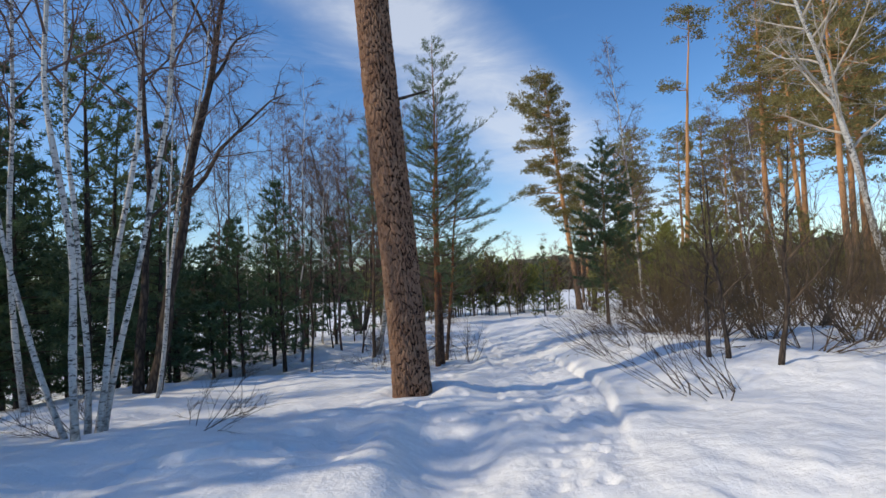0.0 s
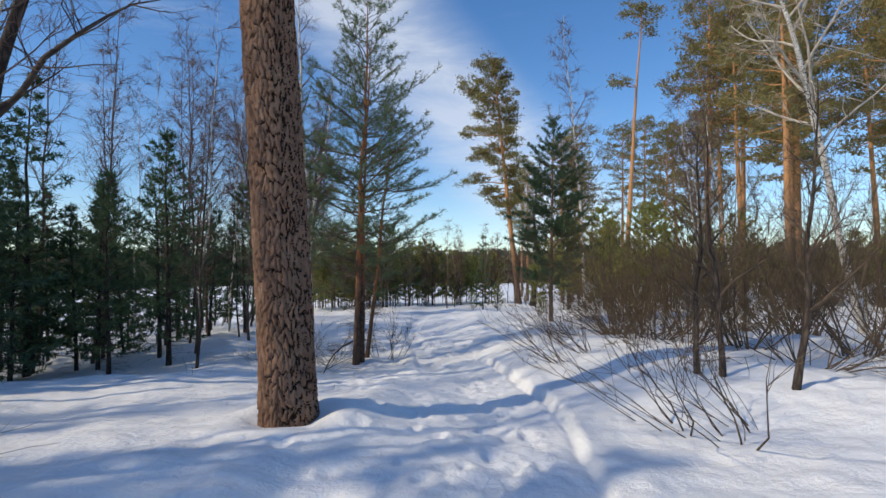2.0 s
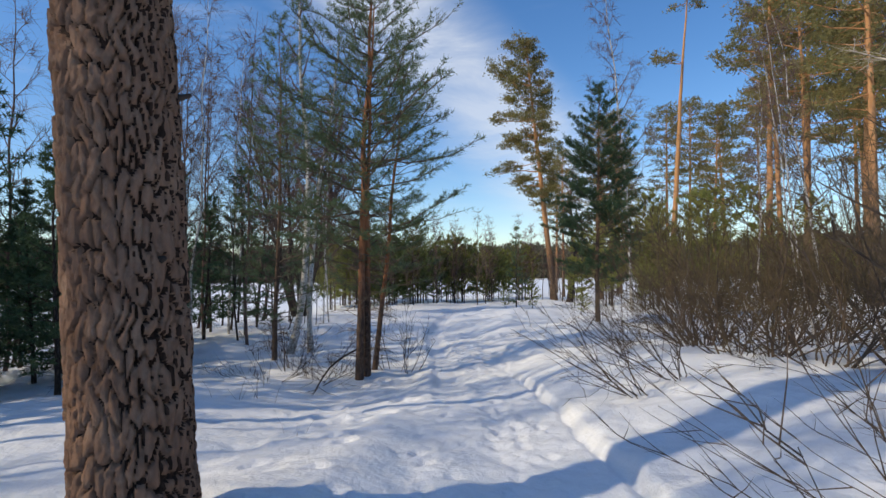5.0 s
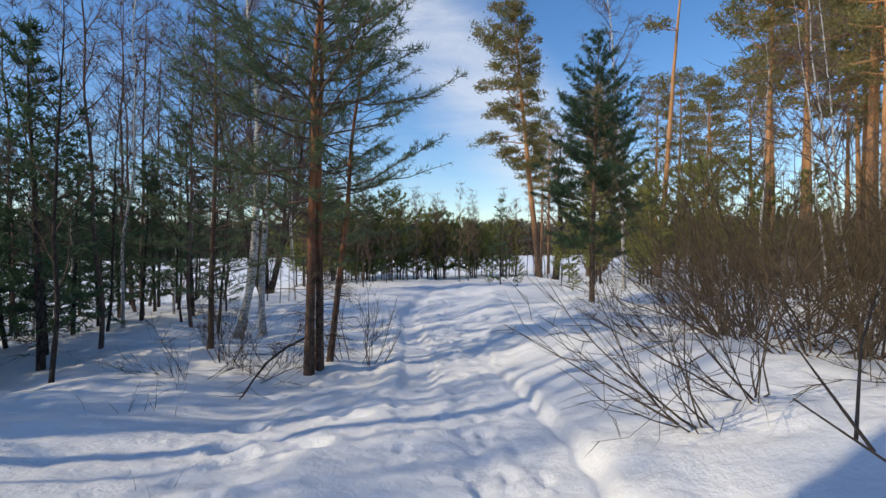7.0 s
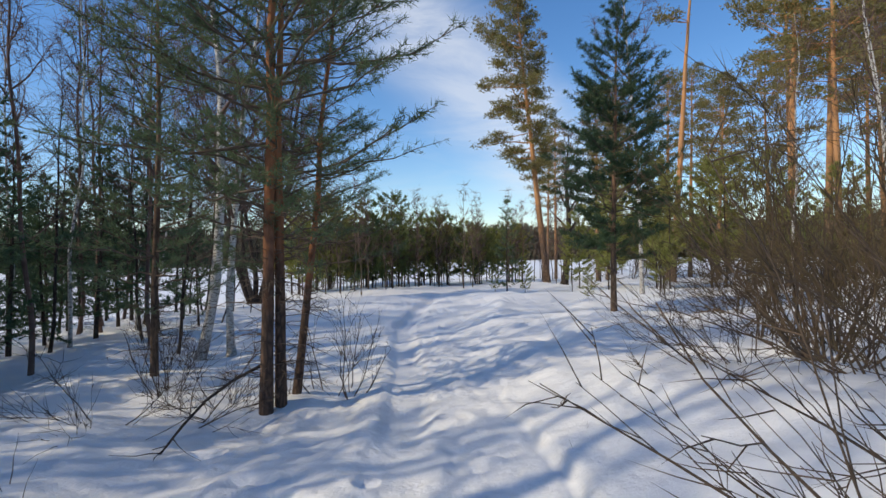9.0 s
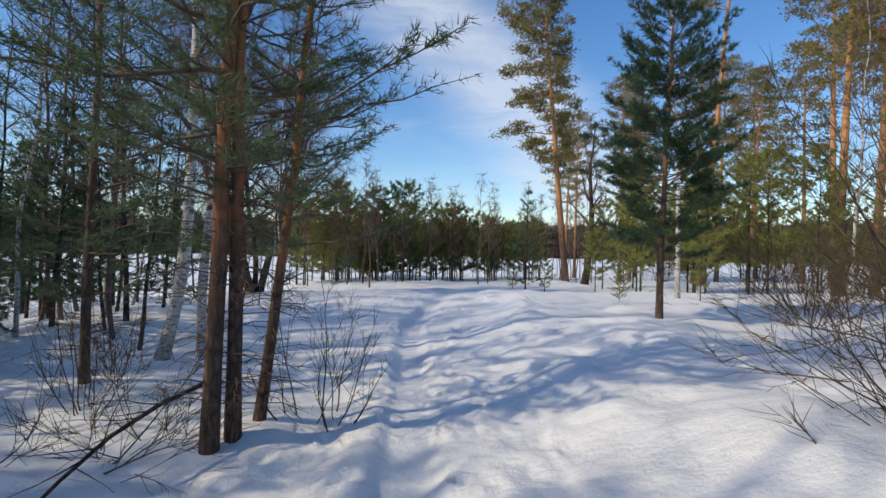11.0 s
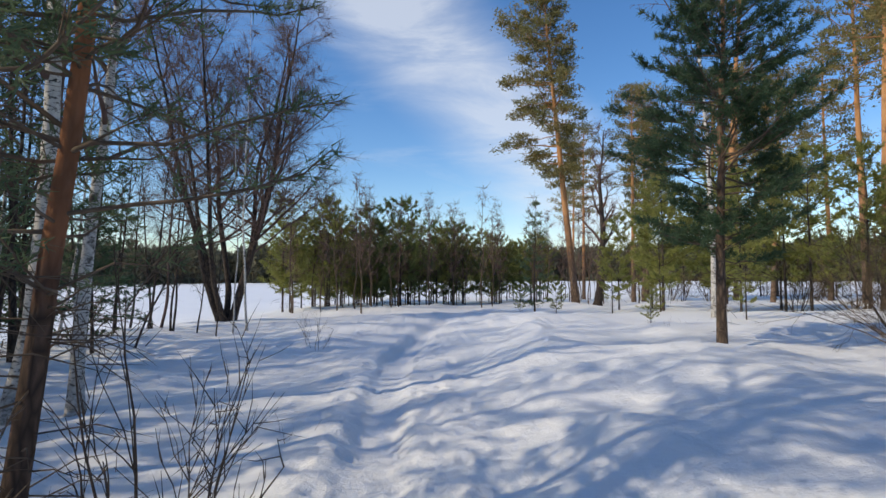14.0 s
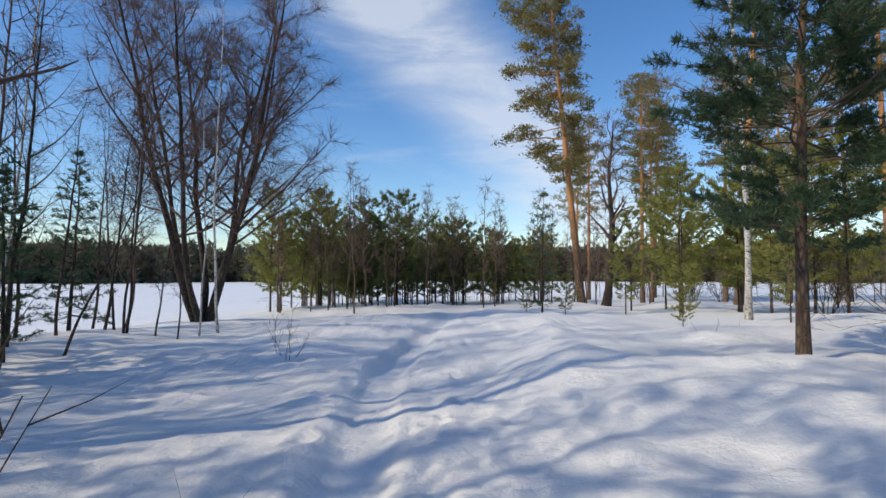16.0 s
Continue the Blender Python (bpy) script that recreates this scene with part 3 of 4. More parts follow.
    while y < 26:
        for lane_x in (-0.45, 0.20, 0.42, 0.66):
            if g.uniform() < (0.6 if y < 13 else 0.3):
                prints.append((trail_x(y) + lane_x + g.normal() * 0.09, y + g.normal() * 0.12, g.uniform(0.045, 0.085), g.uniform(0.07, 0.13), g.uniform(0.012, 0.042)))
        y += 0.27
    for k in range(15):  # a single line of steps leading off
        prints.append((-0.9 - 0.33 * k + g.normal() * 0.05, 5.8 - 0.22 * k + g.normal() * 0.05, 0.11, 0.14, 0.07))
    for k in range(22):
        prints.append((trail_x(7 + k * 0.5) - 1.0 - g.uniform(0, 0.9), 7 + k * 0.5, 0.09, 0.12, g.uniform(0.02, 0.06)))
    for k in range(14):
        prints.append((trail_x(15 + k * 0.8) - 0.75 + g.normal() * 0.1, 15 + k * 0.8, 0.10, 0.15, g.uniform(0.02, 0.06)))
    for px, py in ((-0.28, 13.1), (0.5, 12.1), (0.55, 13.45), (0.75, 13.2), (-0.5, 15.1), (-1.16, 4.65), (-1.88, 5.18), (-2.32, 4.84), (-1.66, 5.95), (-2.74, 4.8), (-0.2, 12.3), (0.2, 14.1)):
        prints.append((px, py, g.uniform(0.13, 0.19), g.uniform(0.11, 0.17), g.uniform(0.06, 0.10)))
    prints.append((1.23, 18.52, 0.09, 0.12, 0.06))
    for px, py, sx, sy, deep in prints:
        i0, i1 = np.searchsorted(gx, (px - 0.6, px + 0.6))
        j0, j1 = np.searchsorted(gy, (py - 0.6, py + 0.6))
        q = ((X[j0:j1, i0:i1] - px) / sx) ** 2 + ((Y[j0:j1, i0:i1] - py) / sy) ** 2
        Z[j0:j1, i0:i1] += -deep * np.exp(-q ** 2.0) + deep * 0.28 * np.exp(-(np.sqrt(q) - 1.5) ** 2 / 0.12)
    # hollows melted round the large pine
    rr = np.hypot(X - BIG[0], Y - BIG[1])
    Z += 0.03 * np.exp(-((rr - 0.62) / 0.2) ** 2) - 0.08 * np.exp(-(rr / 0.40) ** 4)
    ny, nx = X.shape
    i, j = np.meshgrid(np.arange(ny - 1), np.arange(nx - 1), indexing="ij")
    q = np.stack([i * nx + j, i * nx + j + 1, (i + 1) * nx + j + 1, (i + 1) * nx + j], -1)
    geo = Geo()
    geo.add(np.stack([X, Y, Z], -1), q)
    return tagged(new("ground", geo.mesh("ground", SNOW)), "white trodden snow with blue shadows over woodland ground", "snow", kind="structure")


BIG = (-0.56, 8.35)
build_ground()


# ---------------------------------------------------------------- the large pine beside the trail
def large_pine():
    top = new("pine_tree")
    H, k, rows = 19.0, 216, 500
    zz = np.concatenate([np.linspace(-0.25, 6.6, rows), np.linspace(6.9, H, 24)])
    a = np.arange(k) * 2 * math.pi / k
    A, Zz = np.meshgrid(a, zz)
    base_r = 0.276 * (1 - 0.80 * np.clip(Zz / H, 0, 1) ** 2.2) + 0.018 * np.exp(-np.clip(Zz, 0, 9) / 0.22)
    # bark plates: long cells with deep furrows between, told by the gap between nearest and second seed
    g = np.random.default_rng(3)
    cu, cv = 32, 140
    su = (np.arange(cu)[None, :] + g.uniform(0.05, 0.95, (cv, cu)))
    sv = (np.arange(cv)[:, None] + g.uniform(0.05, 0.95, (cv, cu)))
    U, V = A / (2 * math.pi) * cu, (Zz + 0.3) / 0.15
    U, V = U + 0.34 * vnoise(V * 1.3, U * 0 + 2) + 0.10 * vnoise(U * 3 + 1, V * 3), V + 0.45 * vnoise(np.cos(A) * 6 + 20, np.sin(A) * 6 + 20)
    best, second = np.full(U.shape, 9.0), np.full(U.shape, 9.0)
    lift = np.zeros(U.shape)
    tall = g.uniform(0, 1, (cv, cu))
    iu, iv = np.floor(U).astype(int), np.floor(V).astype(int)
    for du in (-1, 0, 1):
        for dv in (-1, 0, 1):
            cj, ci = np.clip(iv + dv, 0, cv - 1), (iu + du) % cu
            px = su[cj, ci] + ((iu + du) - ci)
            dist = np.hypot((px - U) * 1.0, (sv[cj, ci] - V) * 0.70)
            closer = dist < best
            second = np.where(closer, best, np.minimum(second, dist))
            lift = np.where(closer, tall[cj, ci], lift)
            best = np.minimum(best, dist)
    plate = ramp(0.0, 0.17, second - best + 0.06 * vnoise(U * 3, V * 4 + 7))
    fade = np.where(Zz < 6.6, 1.0, 0.4)
    R = base_r + fade * (0.030 * (plate - 0.75) + 0.016 * plate * lift + 0.006 * vnoise(U * 4, V * 4) + 0.004 * vnoise(U * 9, V * 9))
    lean = np.stack([-0.34 * Zz / 6.0 + 0.015 * np.sin(Zz * 0.9), 0.0 * Zz], -1)
    co = np.stack([R * np.cos(A) + lean[..., 0], R * np.sin(A) + lean[..., 1], Zz], -1)
    n = len(zz)
    i, j = np.meshgrid(np.arange(n - 1), np.arange(k), indexing="ij")
    j2 = (j + 1) % k
    geo = Geo()
    geo.add(co, np.stack([i * k + j, i * k + j2, (i + 1) * k + j2, (i + 1) * k + j], -1))
    stem = part("trunk", geo, PLATED, top, "reddish-brown bark in raised plates")
    # sunken faces take the dark bark, so furrow shade sits in the colour
    stem.data.materials.append(FURROW_SHADE)
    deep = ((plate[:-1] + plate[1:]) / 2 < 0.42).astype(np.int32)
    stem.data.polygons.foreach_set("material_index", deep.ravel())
    g = np.random.default_rng(9)
    br, nd = Geo(), Geo()
    C, D = [], []
    for s in range(34):
        z = 11.0 + 7.8 * s / 34
        ang, L = s * 2.4, 2.6 * (1.1 - s / 40)
        d = unit(np.array([math.cos(ang), math.sin(ang), 0.25]))
        p = limb_path(g, (-0.34 * z / 6.0, 0, z), d, L, 6, 0.08, 0.09)
        br.tube(p, 0.05 * np.linspace(1, 0.3, 6), 5)
        for _ in range(60):
            w = g.uniform(0.35, 1.0)
            c = np.array([np.interp(w, np.linspace(0, 1, 6), p[:, q]) for q in range(3)])
            C.append(c + g.normal(size=3) * 0.28 * L * 0.4), D.append(d)
    # two dead stubs low on the stem
    for ang, z, L in ((0.4, 2.3, 0.10), (-0.5, 1.4, 0.06), (0.1, 4.6, 0.5)):
        d = unit(np.array([math.cos(ang), math.sin(ang), 0.2]))
        p = limb_path(g, d * 0.22 + np.array([-0.34 * z / 6.0, 0, z]), d, L + 0.05, 4, 0.03, 0.05)
        br.tube(p, [0.03, 0.025, 0.02, 0.012], 6)
    nd.needles(C, D, g, 9, 0.2, 0.02)
    part("branch", br, DARK_BARK, top, kind="stuff")
    part("crown", nd, NEEDLE_GREEN, top, smooth=False)
    top.matrix_basis = pose(BIG[0], BIG[1], rise(*BIG))
    return tagged(top, "thick old pine with reddish-brown plated bark beside the trail", "tree")


large_pine()


# ---------------------------------------------------------------- the pine group by the trail
def trail_pine():
    return pine_tree("young_pine", 21, 10.6, 0.085, 0.25, 2.8, 0.14, 0.013, 7, 0.28, PINE_YOUNG, NEEDLE_GREEN, "young", 46, (0.45, 0), 0.066, split=True)


def trail_pine_b():
    return pine_tree("young_pine", 22, 8.8, 0.075, 0.20, 1.9, 0.13, 0.011, 6, 0.36, PINE_YOUNG, NEEDLE_GREEN, "young", 40, (-0.3, 0.2), 0.075, split=True)


NEAR = "slim pines beside the trail"
stand("trail_pine", trail_pine, -0.28, 16.67, 10, 1, "slim young pine with dark scaly lower bark beside the trail", "tree", NEAR)
stand("trail_pine_b", trail_pine_b, -0.12, 16.88, 60, 1, "slim pine with reddish upper stem in a clump", "tree", NEAR, (0, 2))
stand("trail_pine_b", None, -0.02, 17.32, 200, 0.82, "thin pine stem leaning among its neighbours in snow", "tree", NEAR, (0, 5))
stand("side_pine", lambda: pine_tree("young_pine", 23, 8.4, 0.06, 0.13, 2.1, 0.13, 0.013, 6, 0.32, PINE_GREY, NEEDLE_GREEN, "young", 26, (0.2, 0), 0.075, split=True),
      -2.5, 18.5, 0, 1, "young pine with soft low green boughs behind the trail pines", "tree", NEAR)

# ---------------------------------------------------------------- open-grown young pine on the far side
stand("open_pine", lambda: pine_tree("young_pine", 31, 8.5, 0.088, 0.19, 2.25, 0.14, 0.016, 12, 0.20, PINE_GREY, NEEDLE_DARK, "young", 14, (0, 0), 0.075, split=True),
      7.32, 23.82, 0, 1, "dense dark green young pine standing in open snow", "tree")


# ---------------------------------------------------------------- birches
def birch_a():
    return bare_tree("birch_tree", 41, 11.0, 0.041, 0.34, 19, 2.1, BIRCH, TWIG_BIRCH, droop=-0.12, twigs_each=8, twig_r=0.005)


def birch_b():
    return bare_tree("birch_tree", 42, 9.5, 0.035, 0.36, 16, 1.7, BIRCH, TWIG_BIRCH, droop=-0.10, twigs_each=8, wig=0.13, twig_r=0.005)


def birch_c():
    return bare_tree("birch_tree", 43, 17.5, 0.10, 0.32, 26, 3.4, BIRCH, TWIG_BIRCH, droop=-0.10, twigs_each=9, twig_r=0.008, twig_len=0.7)


def thin_dark():
    return bare_tree("alder_tree", 44, 7.5, 0.045, 0.2, 18, 1.7, DARK_BARK, TWIG_DARK, droop=0.0, twigs_each=6)


def grey_birch():
    return bare_tree("birch_tree", 46, 12.0, 0.055, 0.22, 24, 1.7, TWIG_BIRCH, TWIG_BIRCH, droop=-0.04, twigs_each=8, twig_r=0.006, twig_len=0.6)


def birch_mid():
    return bare_tree("birch_tree", 47, 13.0, 0.115, 0.26, 26, 1.9, BIRCH, TWIG_BIRCH, droop=-0.10, twigs_each=8, twig_r=0.0045)


CLUMP = "birches in a clump at the edge of the dark conifers"
WHITE = "slender white birch with black marks rising from snow"
for kind, maker, x, y, turn, size, tip in (
        ("birch_a", birch_a, -4.09, 5.90, 0, 1.0, (0, -2)), ("birch_b", birch_b, -4.17, 6.20, 80, 1.1, (1, -1)),
        ("birch_a", birch_a, -4.02, 6.15, 140, 0.95, (0, 4)), ("birch_b", birch_b, -4.05, 6.30, 200, 1.1, (0, 9)),
        ("birch_b", birch_b, -4.30, 6.05, 300, 0.95, (0, -16)), ("birch_a", birch_a, -6.51, 8.29, 260, 1.15, (0, 0)), ("birch_b", birch_b, -6.75, 8.0, 330, 1.0, (0, -5)),
        ("birch_b", birch_b, -5.44, 10.1, 20, 1.15, (0, 10)), ("birch_b", birch_b, -5.05, 9.3, 110, 0.8, (0, 5))):
    stand(kind, maker, x, y, turn, size, WHITE, "tree", CLUMP, tip)
MIDB = "thin birches among the conifers by the field"
for kind, maker, x, y, turn, size, tip in (
        ("birch_mid", birch_mid, -2.75, 21.0, 100, 1.0, (0, 2)), ("birch_mid", birch_mid, -2.15, 21.3, 250, 0.8, (0, 4)),
        ("birch_a", birch_a, -6.0, 22.2, 190, 1.1, (0, 3)), ("birch_b", birch_b, -5.6, 24.4, 230, 1.15, (0, 1)),
        ("birch_b", birch_b, -8.1, 22.0, 40, 1.0, (0, 2)), ("grey_birch", grey_birch, -8.3, 19.8, 140, 0.95, (0, 2)), ("grey_birch", grey_birch, -9.8, 24.0, 190, 1.0, (0, -3)), ("grey_birch", grey_birch, -10.6, 21.0, 20, 1.0, (0, 1)), ("grey_birch", grey_birch, -4.4, 22.6, 280, 0.9, (0, 2)),
        ("birch_a", birch_a, -3.2, 31.0, 280, 0.9, (0, 1)), ("birch_a", birch_a, -7.6, 22.6, 70, 0.95, (0, -2)),
        ("birch_a", birch_a, -3.3, 30.0, 120, 0.6, (0, -1)), ("birch_b", birch_b, -7.0, 28.3, 150, 1.1, (0, 7)), ("grey_birch", grey_birch, -7.6, 25.2, 33, 1.0, (0, 1)), ("grey_birch", grey_birch, -8.4, 28.0, 222, 1.1, (0, -2)),
        ("grey_birch", grey_birch, -9.3, 31.0, 111, 1.1, (0, 2)), ("grey_birch", grey_birch, -6.3, 24.0, 300, 0.9, (0, 2)), ("grey_birch", grey_birch, -5.4, 20.0, 10, 0.9, (0, -2)), ("grey_birch", grey_birch, -7.2, 34.0, 70, 0.9, (0, 3))):
    stand(kind, maker, x, y, turn, size, WHITE, "tree", MIDB, tip)
for x, y, turn, size, tip in ((-5.9, 25.4, 0, 1.0, (0, 1)), (-4.1, 16.2, 50, 0.9, (0, 2)), (-7.7, 20.5, 120, 1.1, (2, -3)), (-3.95, 26.1, 200, 0.55, (0, 24)), (-4.65, 29.2, 200, 0.7, (0, 6)), (-4.0, 29.3, 100, 0.5, (0, 9)), (-3.5, 29.3, 60, 0.45, (0, 3)),
                              (-5.3, 26.6, 260, 1.0, (0, 4)), (-8.0, 30.5, 20, 1.0, (0, -3)), (-6.4, 31.5, 310, 0.9, (0, 5)), (-9.2, 27.0, 75, 1.0, (0, 3)), (-4.6, 29.2, 40, 0.7, (0, 2)), (-7.3, 33.6, 90, 0.9, (0, -4)), (-8.8, 35.0, 10, 1.0, (0, 2)), (-6.0, 29.0, 160, 0.75, (0, 6)), (-4.9, 23.2, 220, 0.8, (0, -3)), (-3.4, 21.6, 280, 0.85, (0, 4)), (-6.2, 21.8, 330, 0.9, (0, 2))):
    stand("thin_dark", thin_dark, x, y, turn, size, "thin dark leafless tree at the field's edge in snow", "tree", "bare stems at the field's edge", tip)
stand("forked_tree", lambda: bare_tree("alder_tree", 51, 11.5, 0.13, 0.32, 9, 3.4, DARK_BARK, TWIG_DARK, stems=2, splay=0.10, droop=0.02, twigs_each=8, lean=(0.8, 0), wig=0.14, up=1.2),
      -5.9, 10.4, 0, 1, "dark forked leafless tree standing behind white birches", "tree")
stand("many_stem", lambda: bare_tree("alder_tree", 52, 14.5, 0.165, 0.22, 16, 5.0, DARK_BARK, TWIG_BIRCH, stems=7, splay=0.20, droop=-0.02, twigs_each=24, twig_r=0.0055, twig_len=0.9, wig=0.12, up=0.8),
      -5.75, 36.4, 20, 1, "large leafless tree with several dark stems from one root", "tree")
stand("birch_c", birch_c, 12.3, 32.8, 0, 1.05, "tall white birch with fine drooping bare twigs", "tree", "birches on the far side", (0, -5))
stand("birch_d", lambda: bare_tree("birch_tree", 45, 16.5, 0.13, 0.33, 22, 3.9, BIRCH, TWIG_PALE, droop=-0.03, twigs_each=9, twig_r=0.006, twig_len=0.6), 14.5, 16.7, 0, 1, "leaning white birch with spreading bare branches over shrubs", "tree", "birches on the far side", (0, -14))
stand("birch_c", birch_c, 14.5, 22.0, 200, 0.6, "white birch with bare branches behind the shrubs", "tree", "birches on the far side", (0, -6))
stand("birch_c", birch_c, 17.5, 30.0, 250, 0.65, "white birch with bare branches behind the shrubs", "tree", "birches on the far side", (0, 4))
stand("birch_b", birch_b, 9.6, 16.5, 250, 0.8, "thin birch with bare twigs rising out of shrubs", "tree", "birches on the far side", (0, -8))
stand("birch_b", birch_b, 11.5, 19.5, 20, 0.9, "thin birch with bare twigs rising out of shrubs", "tree", "birches on the far side", (0, -4))

# ---------------------------------------------------------------- dark conifers on the field side
conifers = [
    lambda: pine_tree("conifer_tree", 61, 8.5, 0.09, 0.10, 2.0, 0.19, 0.038, 6, 0.36, DARK_BARK, NEEDLE_DARK, "spruce", 24, (0, 0), 0.13, lean_twigs=True),
    lambda: pine_tree("conifer_tree", 62, 7.2, 0.08, 0.13, 1.8, 0.19, 0.038, 6, 0.36, DARK_BARK, NEEDLE_DARK, "young", 24, (0, 0), 0.13, lean_twigs=True),
    lambda: pine_tree("conifer_tree", 63, 9.0, 0.10, 0.16, 2.2, 0.20, 0.038, 6, 0.38, DARK_BARK, NEEDLE_GREEN, "young", 24, (0, 0), 0.14, lean_twigs=True)]
g = random.Random(4)
spots = [(-9.4, 18.6), (-11.4, 14.6), (-11.2, 12.6), (-9.0, 10.0), (-8.0, 18.4), (-12.2, 13.4), (-9.8, 11.4), (-10.2, 8.4), (-10.6, 17.2), (-13.9, 15.8), (-11.0, 12.0),
         (-11.6, 9.8), (-8.8, 17.0), (-10.4, 15.6), (-9.6, 19.2), (-11.3, 18.0), (-10.6, 21.6), (-12.4, 20.2), (-12.2, 23.6), (-10.8, 25.2), (-13.6, 22.0), (-8.3, 20.4),
         (-9.0, 23.6), (-14.5, 17.5), (-15.5, 13.0), (-14.6, 10.5), (-15.2, 20.5), (-14.8, 25.0), (-16.8, 16.0), (-16.0, 23.0), (-13.8, 28.5), (-11.8, 30.5), (-12.6, 5.0), (-12.0, 6.6), (-12.8, 7.4), (-13.0, 14.5), (-12.6, 26.5), (-9.9, 28.6), (-8.3, 29.6), (-7.9, 32.4), (-10.2, 31.5), (-11.5, 34.0), (-13.5, 31.0), (-15.0, 27.5), (-16.5, 30.5), (-18.0, 26.0), (-14.5, 34.5), (-18.5, 33.0), (-17.5, 21.0), (-19.0, 18.0), (-20.5, 29.0), (-16.5, 37.0), (-20.5, 22.5), (-18.0, 12.0), (-11.0, 16.4), (-12.4, 15.6), (-13.4, 13.4), (-9.9, 17.6), (-11.5, 15.5), (-12.0, 17.0), (-10.9, 19.8), (-12.9, 12.2), (-6.3, 19.6), (-6.9, 21.6), (-6.0, 23.2), (-7.5, 11.2), (-8.4, 10.5), (-9.5, 11.4), (-8.0, 12.8), (-6.7, 12.4), (-10.4, 10.2)]
for k, (x, y) in enumerate(spots):
    i = k % 3
    stand("conifer%d" % i, conifers[i], x, y, g.uniform(0, 360), g.uniform(0.7, 1.0) * (0.78 if 5.5 < y < 9.0 else 1.0 if y < 15.5 else 0.68 if x > -10 else 0.85),
          "dark green conifer with bare lower stem and dead twigs", "tree", "dark conifers along the field", (g.uniform(-2, 2), g.uniform(-2, 2)))
# the last eight are unseen, added to shade the snow on the left
for x, y, size in ((-6.6, 25.4, 0.62), (-8.2, 26.4, 0.7), (-7.0, 22.9, 0.5), (-4.9, 24.0, 0.8), (-4.3, 25.2, 0.42), (-5.5, 18.2, 0.92), (-6.3, 16.6, 0.72), (-7.4, 18.3, 0.72), (-11.0, 3.2, 1.15), (-9.6, 2.2, 1.05), (-8.3, 1.6, 0.75), (-8.9, 3.6, 1.12), (-7.6, 2.7, 1.12), (-7.2, 0.7, 0.8), (-7.8, -0.6, 0.75), (-9.8, 0.0, 0.9)):
    stand("conifer1", conifers[1], x, y, g.uniform(0, 360), size, "dark green conifer with bare lower stem and dead twigs", "tree", "dark conifers along the field")
# unseen conifers added to close the wood, some shading from left and behind
for x, y in ((-12.5, 2.0), (-15, 4.5), (-11, -3.5), (-17, -3), (-18, 6.5), (-7, -9), (-2, -12), (4, -11), (9, -9), (14, -6), (-14, -10), (17, 1)):
    i = g.randrange(3)
    stand("conifer%d" % i, conifers[i], x, y, g.uniform(0, 360), g.uniform(0.95, 1.3), "dark green conifer with bare lower stem and dead twigs", "tree", "dark conifers along the field")

# ---------------------------------------------------------------- young trees closing the trail ahead
rowtrees = [
    lambda: pine_tree("young_pine", 71, 6.0, 0.05, 0.22, 1.75, 0.22, 0.05, 8, 0.33, DARK_BARK, NEEDLE_OLIVE, "bushy", 8, (0, 0), 0.16, lean_twigs=True),
    lambda: pine_tree("young_pine", 72, 5.2, 0.05, 0.16, 2.0, 0.22, 0.05, 8, 0.33, DARK_BARK, NEEDLE_OLIVE, "bushy", 8, (0, 0), 0.16, lean_twigs=True),
    lambda: pine_tree("young_pine", 74, 6.4, 0.06, 0.10, 2.3, 0.22, 0.05, 9, 0.33, DARK_BARK, NEEDLE_MOSS, "bushy", 8, (0, 0), 0.15, lean_twigs=True)]
for k in range(58):
    f = (k % 44) / 43
    x = -6.5 + 18.5 * f + g.uniform(-0.8, 0.8)
    y = 45.5 + 15 * f ** 0.8 + g.uniform(-2.5, 4.5) + (7 if k >= 44 else 0)
    if 5.0 < x - (y - 44) * 0.2 < 6.2 and y < 52:
        continue
    i = g.choice((0, 0, 0, 1, 2))
    stand("row%d" % i, rowtrees[i], x, y, g.uniform(0, 360), g.choice((0.5, 0.8, 0.9, 1.0, 1.1)) * g.uniform(0.9, 1.1), "yellow-green young pine in a thicket across the trail", "tree", "thicket of young pines ahead")
for k in range(84):
    f = (k % 34) / 33
    stand("row_birch", lambda: bare_tree("birch_tree", 73, 7.5, 0.045, 0.25, 13, 1.2, TWIG_OLD, TWIG_BIRCH, droop=0.02, twigs_each=4, twig_r=0.010, twig_len=0.65, split=False),
          -5 + 21 * f + g.uniform(-1, 1), (54 if k < 34 else 45.5) + 10 * f + g.uniform(-4, 6), g.uniform(0, 360), g.uniform(0.65, 1.1), "slender bare birch sapling behind young pines", "tree", "thicket of bare saplings ahead")
stand("thin_sapling", lambda: pine_tree("pine_sapling", 75, 5.6, 0.045, 0.08, 1.0, 0.16, 0.03, 6, 0.42, DARK_BARK, NEEDLE_GREEN, "young", 6, (0, 0), 0.12), 7.59, 40.2, 0, 1,
      "thin tall pine sapling with sparse whorled boughs in snow", "tree", "saplings beside the trail")
for x, y, s in ((8.8, 40.8, 0.36), (6.9, 40.3, 0.25), (8.81, 30.04, 0.24)):
    stand("row1", rowtrees[1], x, y, g.uniform(0, 360), s, "small green conifer sapling standing in snow", "tree", "saplings beside the trail")
